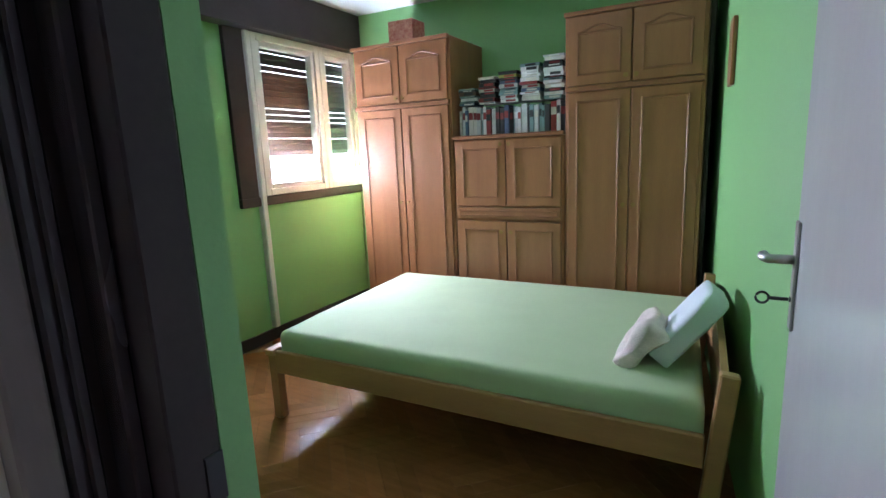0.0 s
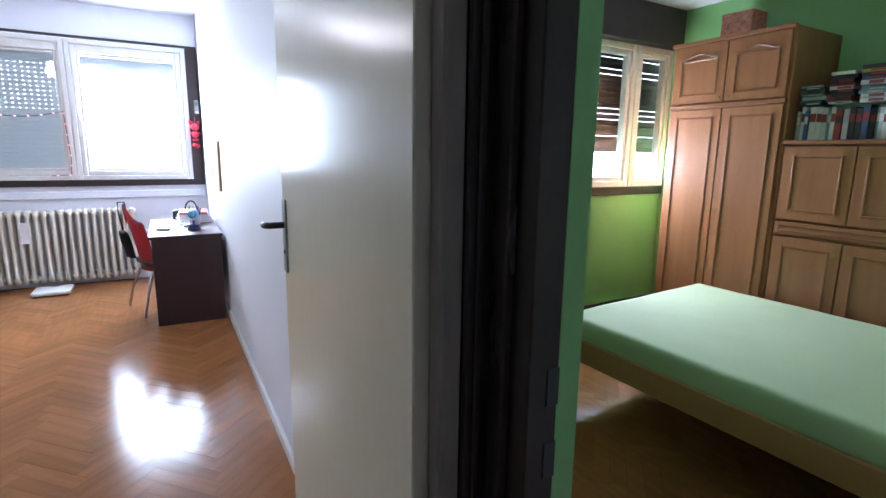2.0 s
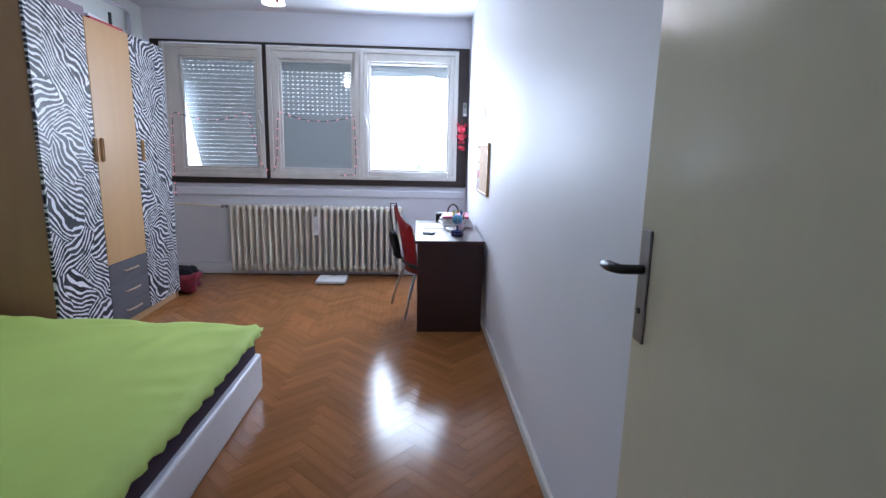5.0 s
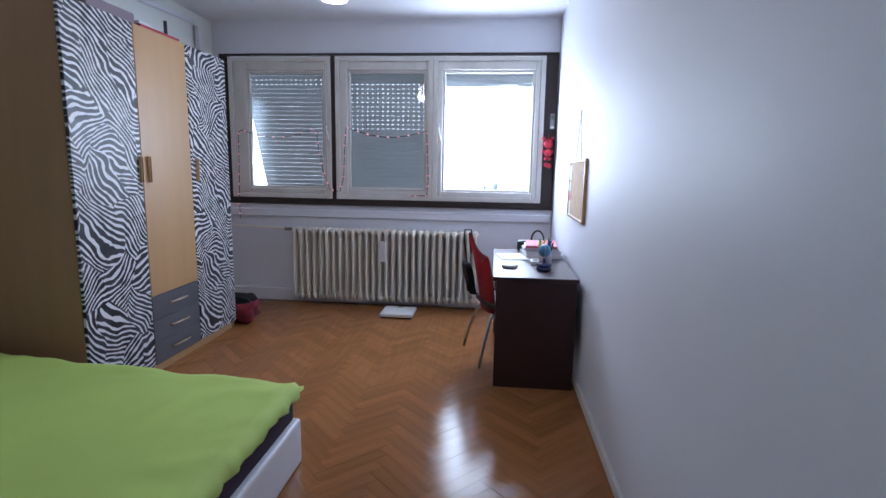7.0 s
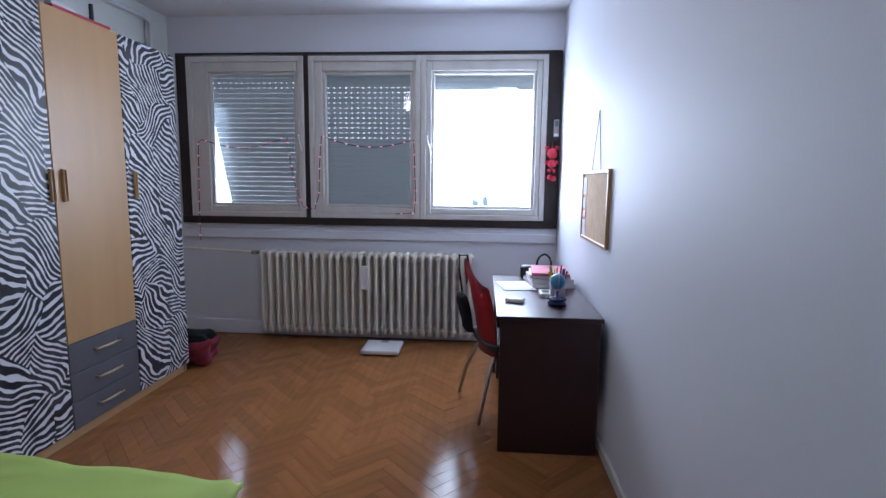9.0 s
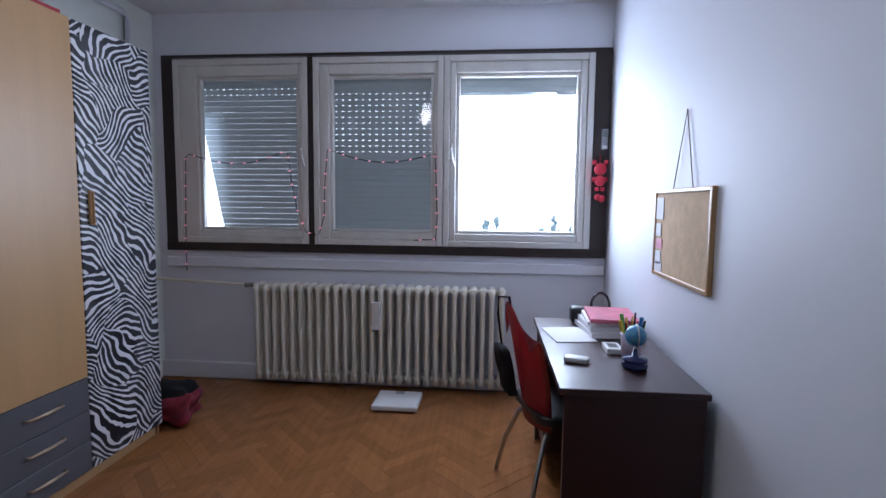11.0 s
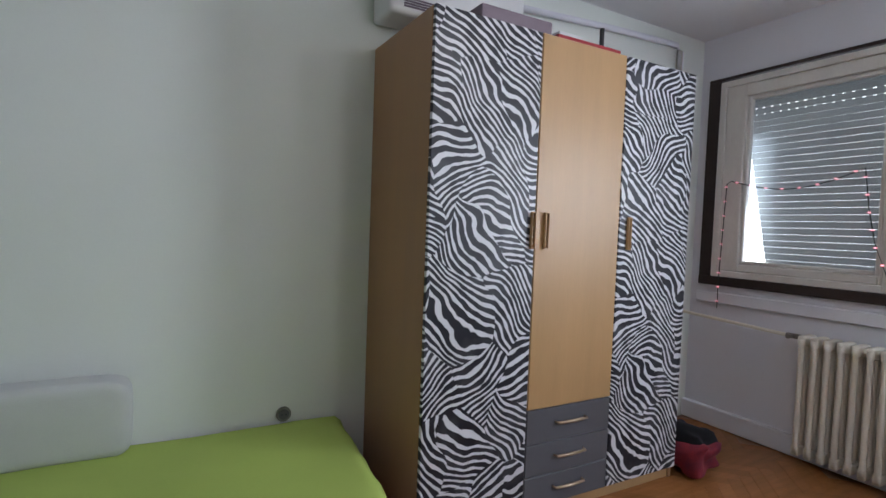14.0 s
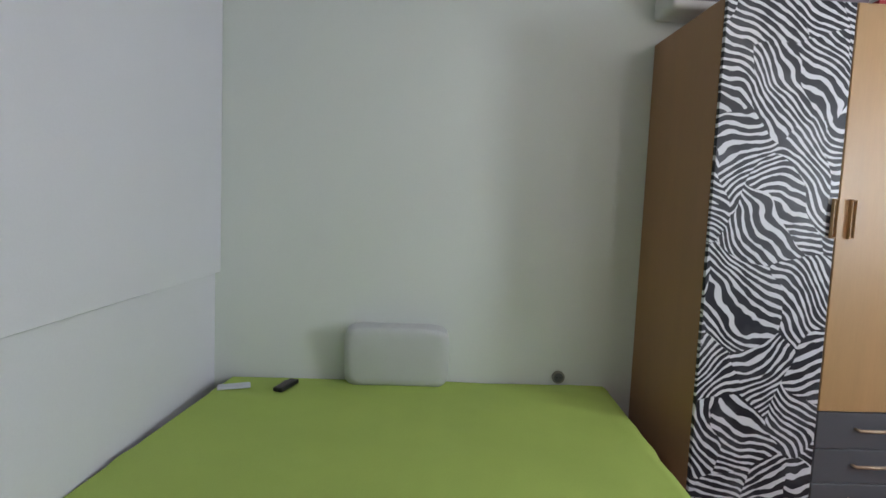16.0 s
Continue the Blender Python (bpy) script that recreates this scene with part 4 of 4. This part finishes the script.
def tall_cabinet(x0, x1, label):
    c = thing("tall_cabinet", label, "wardrobe", "oak cabinets along the wall")
    yf, yb = 6.116, GY1 - 0.004
    part("body", B(((x0, yb - 0.56, 0.0), (x1, yb, 2.155)), bevel=0.004), OAK, c)
    xm = (x0 + x1) / 2
    for a, b, k in ((x0 + 0.02, xm - 0.004, xm - 0.03), (xm + 0.004, x1 - 0.02, xm + 0.03)):
        panel_door(c, "door", a, b, 0.08, 1.69, yf - 0.0, False, (k, 1.0))
        panel_door(c, "upper_door", a, b, 1.73, 2.13, yf, True, (k, 1.765))
    part("cornice", B(((x0 - 0.001, yf - 0.018, 2.135), (x1 + 0.001, yf + 0.018, 2.16)), bevel=0.006, seg=2), OAKD, c)
    part("rail", B(((x0 + 0.004, yf - 0.012, 1.694), (x1 - 0.004, yf + 0.018, 1.726)), bevel=0.005), OAKD, c)


XA, XB, XC, XD = -1.85, -1.02, -0.22, 0.575
tall_cabinet(XA, XB - 0.003, "honey oak tall cabinet with panelled doors beside the window")
tall_cabinet(XC + 0.003, XD, "honey oak tall cabinet with panelled doors in the corner")
c = thing("bureau_cabinet", "honey oak low cabinet with fold-down front and book row", "cabinet", "oak cabinets along the wall")
part("body", B(((XB, GY1 - 0.56, 0.0), (XC, GY1 - 0.004, 1.44)), bevel=0.004), OAK, c)
part("top", B(((XB + 0.001, GY1 - 0.59, 1.442), (XC - 0.001, GY1 - 0.004, 1.468)), bevel=0.005), OAKD, c)
xm = (XB + XC) / 2
yf = GY1 - 0.582
for a, b, s in ((XB + 0.02, xm - 0.004, -1), (xm + 0.004, XC - 0.02, 1)):
    panel_door(c, "flap", a, b, 0.98, 1.43, yf, False, (xm + s * 0.03, 1.40))
    panel_door(c, "door", a, b, 0.08, 0.87, yf, False, (xm + s * 0.035, 0.80))
panel_door(c, "drawer", XB + 0.02, XC - 0.02, 0.89, 0.965, yf)
solid("corner_strip", B(((XD + 0.003, 6.20, 0), (XD + 0.03, GY1 - 0.003, 2.2)), bevel=0.004), DARKM, "dark painted filler strip beside the oak cabinet", "trim")

# ---- books ----
BOOKC = [mat("book_cover_" + n, c, 0.5, var=0.15, scale=12, objrand=0.25) for n, c in (("cream", (0.6, 0.57, 0.5)), ("white", (0.66, 0.66, 0.66)), ("red", (0.25, 0.03, 0.03)),
         ("black", (0.02, 0.02, 0.022)), ("teal", (0.16, 0.26, 0.26)), ("brown", (0.12, 0.06, 0.035)), ("blue", (0.06, 0.09, 0.17)), ("olive", (0.30, 0.33, 0.06)))]
rnd = random.Random(4)


def book(a, b, spine_axis):
    t = thing("book", rnd.choice(("worn hardback book on the oak cabinet", "paperback book in the row on the cabinet")), "book", "books on the oak cabinet")
    m = rnd.choices(BOOKC, (4, 7, 1, 5, 3, 1, 1, 0.6))[0]
    part("cover", B((a, b), bevel=0.002), m, t)
    if spine_axis == "x":
        part("spine_label", B(((a[0] + 0.002, a[1] - 0.0012, a[2] + (b[2] - a[2]) * 0.55), (b[0] - 0.002, a[1] - 0.0002, a[2] + (b[2] - a[2]) * 0.8))), rnd.choice(BOOKC[:4]), t)
    else:
        part("spine_label", B(((a[0] + 0.04, a[1] - 0.0012, a[2] + 0.004), (a[0] + 0.11, a[1] - 0.0002, b[2] - 0.004))), rnd.choice(BOOKC[:4]), t)
    return t


x = XB + 0.02
yb0 = GY1 - 0.50
while x < XC - 0.03:
    w = rnd.uniform(0.014, 0.04)
    h = rnd.uniform(0.17, 0.205)
    book((x, yb0 + rnd.uniform(0, 0.02), 1.4695), (min(x + w, XC - 0.008), yb0 + 0.16, 1.4695 + h), "x")
    x += w + 0.001
x = XB + 0.012
tops = (0.11, 0.17, 0.19, 0.22, 0.27)
for k, top in enumerate(tops):
    w = (XC - XB - 0.03) / 5
    z = 1.678
    while z < 1.678 + top:
        h = rnd.uniform(0.012, 0.03)
        dx = rnd.uniform(0, 0.02)
        book((x + dx, yb0 + rnd.uniform(0, 0.025), z), (x + w - 0.012 - rnd.uniform(0, 0.02) + dx * 0.5, yb0 + 0.17, z + h - 0.001), "z")
        z += h
    x += w
bm = B(((-1.56, 6.20, 2.162), (-1.35, 6.38, 2.325)), bevel=0.003)
solid("storage_box", bm, CARD, "small red patterned cardboard box on the cabinet", "box")


# ---- mint bed ----
def mint_bed():
    b = thing("bed", "wooden bed with mint green fitted sheet and sloping headboard", "bed")
    x0, x1, y0, y1 = -1.39, 0.695, 4.60, 6.04
    skew = Matrix(((1, -0.055, 0, 0.055 * 4.6), (0, 1, 0, 0), (0, 0, 1, 0), (0, 0, 0, 1)))
    for x in (x0 + 0.002, x1 - 0.01):
        for y in (y0 + 0.002, y1 - 0.06):
            if x < 0:
                part("leg", B(((x, y, 0), (x + 0.055, y + 0.055, 0.36)), bevel=0.004), PINE, b)
    part("side_rail", B(((x0 + 0.058, y0, 0.265), (x1 - 0.03, y0 + 0.028, 0.385)), bevel=0.004), PINE, b)
    part("side_rail", B(((x0 + 0.058, y1 - 0.028, 0.265), (x1 - 0.03, y1, 0.385)), bevel=0.004), PINE, b)
    part("foot_rail", B(((x0, y0 - 0.015, 0.362), (x0 + 0.055, y1 + 0.015, 0.392)), bevel=0.004), PINE, b)
    for y in (y0 - 0.005, y1 - 0.045):
        bm = bmesh.new()
        tl = Matrix.Translation((x1 - 0.02, 0, 0)) @ Matrix.Rotation(radians(5), 4, "Y")
        bx(bm, (-0.03, y, 0.0), (0.03, y + 0.045, 0.62), 0.006, m=tl)
        part("head_post", bm, PINE, b)
    bm = bmesh.new()
    pts = 18
    low, top = [], []
    for i in range(pts + 1):
        y = y0 + 0.045 + (y1 - y0 - 0.09) * i / pts
        low.append(y)
        top.append(0.58 + 0.10 * math.sin(math.pi * i / pts))
    sides = []
    for x in (x1 + 0.012, x1 + 0.036):
        sides.append(([bm.verts.new((x, y, 0.36)) for y in low], [bm.verts.new((x, y, z)) for y, z in zip(low, top)]))
    (la, ta), (lb, tb) = sides
    for i in range(pts):
        bm.faces.new((la[i], la[i + 1], ta[i + 1], ta[i]))
        bm.faces.new((lb[i], lb[i + 1], tb[i + 1], tb[i]))
        bm.faces.new((ta[i], ta[i + 1], tb[i + 1], tb[i]))
        bm.faces.new((la[i], la[i + 1], lb[i + 1], lb[i]))
    bm.faces.new((la[0], ta[0], tb[0], lb[0]))
    bm.faces.new((la[pts], ta[pts], tb[pts], lb[pts]))
    part("headboard", bm, PINE, b)
    bm = bmesh.new()
    r = bx(bm, (x0 + 0.06, y0 + 0.03, 0.30), (x1 - 0.03, y1 - 0.03, 0.485), 0.06, 4)
    bmesh.ops.subdivide_edges(bm, edges=[e for e in bm.edges if e.calc_length() > 0.5], cuts=20, use_grid_fill=True)
    for v in bm.verts:
        v.co.z += 0.006 * noise.noise(v.co * 2.3) + 0.003 * noise.noise(v.co * 9)
    part("mattress", bm, SHEETG, b, "mattress in mint green fitted sheet", smooth=True)
    for piece in b.children:
        piece.data.transform(skew)


mint_bed()
bm = bmesh.new()
cushion(bm, (-0.18, -0.19, -0.05), (0.18, 0.19, 0.05), 0.35, m=Matrix.Translation((0.575, 5.08, 0.625)) @ Matrix.Rotation(radians(-52), 4, "Y") @ Matrix.Rotation(radians(6), 4, "Z"))
solid("pillow", bm, PILW, "white pillow propped against the wooden headboard", "pillow", smooth=True)
bm = bmesh.new()
cushion(bm, (-0.11, -0.13, -0.05), (0.11, 0.13, 0.05), 0.6, m=Matrix.Translation((0.415, 4.98, 0.56)) @ Matrix.Rotation(radians(-48), 4, "Y"), wob=0.035)
solid("plush_cushion", bm, PLUSH, "small fluffy cream and pink cushion on the bed", "cushion", smooth=True)
bm = bmesh.new()
bx(bm, (-0.022, 2.50, 1.62), (-0.002, 2.62, 1.93), 0.045, 4)
HERE = GREEN @ EASTW
solid("wall_plaque", bm, OAKD, "oblong brown wooden plaque on the green wall", "wall decoration")
HERE = GREEN

# ---- green room window ----
wg = tagged(thing("window_4", "white-painted window with lowered brown roller shutter", "window"), kind="structure")
for a, b in ((5.53, 6.23), (6.235, 6.69)):
    part("window_frame", B(*frame_boxes("x", GX0 - 0.05, 0.08, a, b, 1.10, 2.25, 0.05), bevel=0.004), FRAMEW, wg)
    part("casement", B(*frame_boxes("x", GX0 - 0.045, 0.06, a + 0.0505, b - 0.0505, 1.1505, 2.1995, 0.038), bevel=0.005), FRAMEW, wg)
    p = part("pane", B(((GX0 - 0.02, a + 0.088, 1.188), (GX0 - 0.016, b - 0.088, 2.162))), GLASS, wg)
    p.visible_shadow = False
z = 2.24
while z > 1.42:
    g = rnd.choice((0.0, 0.0035, 0.0, 0.003))
    part("slat", B(((GX0 - 0.10, 5.5, z - 0.045 + g), (GX0 - 0.088, 6.69, z)), bevel=0.004), SHUTB, wg)
    z -= 0.045
sg = tagged(thing("window_surround", "dark brown boards round the green room window", "trim"), kind="structure")
for a, b in (((GX0 - 0.03, 5.30, 1.03), (GX0 + 0.03, 6.69, 1.098)), ((GX0 - 0.03, 5.30, 1.098), (GX0 + 0.03, 5.46, 2.25)), ((GX0 - 0.2, 5.0, 2.252), (GX0 + 0.12, 6.69, 2.555))):
    part("board", B((a, b), bevel=0.004), DARKM, sg)
bm = bmesh.new()
bx(bm, (GX0 - 0.02, 5.47, 0.10), (GX0 + 0.045, 5.52, 2.25), 0.008)
solid("curtain_strip", bm, FRAMEW, "narrow pale shutter strap guide beside the window", "strap")
lamp("green_window_daylight", "AREA", GREEN @ look((GX0 - 0.045, 6.05, 1.30), (0.8, 5.75, 0.9)), 50, (0.84, 0.93, 1.0), size=(1.05, 0.22))
HERE = Matrix()

# ---- outside ----
SKYM = mat("bright_overcast_backdrop", (0.93, 0.96, 1.0), 1.0, emit=3.0, bump=0, var=0.0)
bm = bmesh.new()
ring = [(-72 * math.cos(radians(a)), 72 * math.sin(radians(a))) for a in range(-80, 81, 8)]
lo, hi = [[bm.verts.new((x, y, z)) for x, y in ring] for z in (-9.0, 70.0)]
for k in range(len(ring) - 1):
    bm.faces.new((lo[k], lo[k + 1], hi[k + 1], hi[k]))
solid("backdrop", bm, SKYM, kind="structure")
# no air haze out here: pale ground and foliage colours imitate it
solid("ground", B(((-74, -74, -9.2), (-6.2, 74, -9.0))), mat("ground_painted_haze", (0.42, 0.45, 0.42), 1.0, var=0.3, scale=0.2), kind="structure")
TREEM = mat("far_foliage_painted_haze", (0.45, 0.58, 0.60), 1.0, second=(0.55, 0.66, 0.66), scale=1.5, grain=6, bump=0.3)
rt = random.Random(5)
bm = bmesh.new()
for k in range(26):
    y = rt.uniform(-16, 24)
    x = rt.uniform(-66, -55)
    top = rt.uniform(-2.6, -0.6) if k % 3 else rt.uniform(-1.2, 0.4)
    rad = rt.uniform(0.7, 1.5)
    for q in range(26):
        f = rt.random()
        z = -9 + (top + 9) * (0.25 + 0.75 * f)
        rr = rad * (1.15 - f) * 1.1
        a = rt.uniform(0, 6.28)
        d = rr * math.sqrt(rt.random())
        bmesh.ops.create_icosphere(bm, subdivisions=1, radius=rt.uniform(0.25, 0.6) * (1.2 - 0.7 * f), matrix=Matrix.Translation((x + d * math.cos(a), y + d * math.sin(a), z)) @ Matrix.Diagonal((1, 1, 1.5, 1)))
    tube(bm, [(x, y, -9), (x, y, top - 0.5)], 0.12, 6)
solid("far_trees", bm, TREEM, "far trees beyond the window, haze painted in as pale blue-green", "trees", kind="stuff")

# ---- herringbone parquet ----
PW, PLN = 0.07, 0.35
PARQ = mat("oak_parquet", (0.27, 0.112, 0.038), 0.14, var=0.18, scale=5, grain=45, bump=0.06, stretch=(0.7, 6, 6), objrand=0.13, coat=0.0, spec=0.16)
PARQJ = mat("oak_parquet_rest", (0.27, 0.112, 0.038), 0.14, var=0.18, scale=5, grain=45, bump=0.06, stretch=(0.7, 6, 6), objrand=0.13, coat=0.0, spec=0.16, island=True)


def plank_mesh():
    bm = bmesh.new()
    bx(bm, (0.0003, 0.0003, -0.006), (PLN - 0.0003, PW - 0.0003, 0.0), 0.0005)
    return bm


floor_ob = bpy.data.objects["floor"]
base = mesh_of("plank", plank_mesh(), PARQ)
turn45 = Matrix.Rotation(radians(-45), 4, "Z")
near, rest = [], []
tilt = random.Random(31)
for i in range(-170, 170):
    for j in range(-40, 40):
        for kind in (0, 1):
            if kind == 0:
                m = Matrix.Translation((i * PW + j * PLN, i * PW - j * PLN, 0))
            else:
                m = Matrix.Translation((i * PW + j * PLN + PLN + PW, i * PW - j * PLN + PW - PLN, 0)) @ Matrix.Rotation(radians(90), 4, "Z")
            m = turn45 @ m @ Matrix.Rotation(tilt.gauss(0, 0.004), 4, "X") @ Matrix.Rotation(tilt.gauss(0, 0.0015), 4, "Y")
            c = m @ Vector((PLN / 2, PW / 2, 0))
            white = XW < c.x < 0.1 and YS < c.y < YN + 0.1
            green = -2.35 < c.x < 0.85 and YN < c.y < 6.7
            hall = 0 < c.x < 1.9 and 1.2 < c.y < 3.1
            if white or green or hall:
                ok = -3.7 < c.x < -1.2 and 1.3 < c.y < 3.0
                (near if ok and len(near) < 300 else rest).append(m)
for m in near:
    ob = new("plank", base)
    ob.parent = floor_ob
    ob.matrix_world = m
verts, faces = [], []
pv = [v.co.copy() for v in base.vertices]
pf = [tuple(p.vertices) for p in base.polygons]
for m in rest:
    k = len(verts)
    verts += [tuple(m @ v) for v in pv]
    faces += [tuple(q + k for q in f) for f in pf]
me = bpy.data.meshes.new("parquet")
me.from_pydata(verts, [], faces)
me.materials.append(PARQJ)
rest_ob = new("parquet", me)
rest_ob.parent = floor_ob
tagged(rest_ob, "honey oak herringbone parquet planks", kind="stuff")
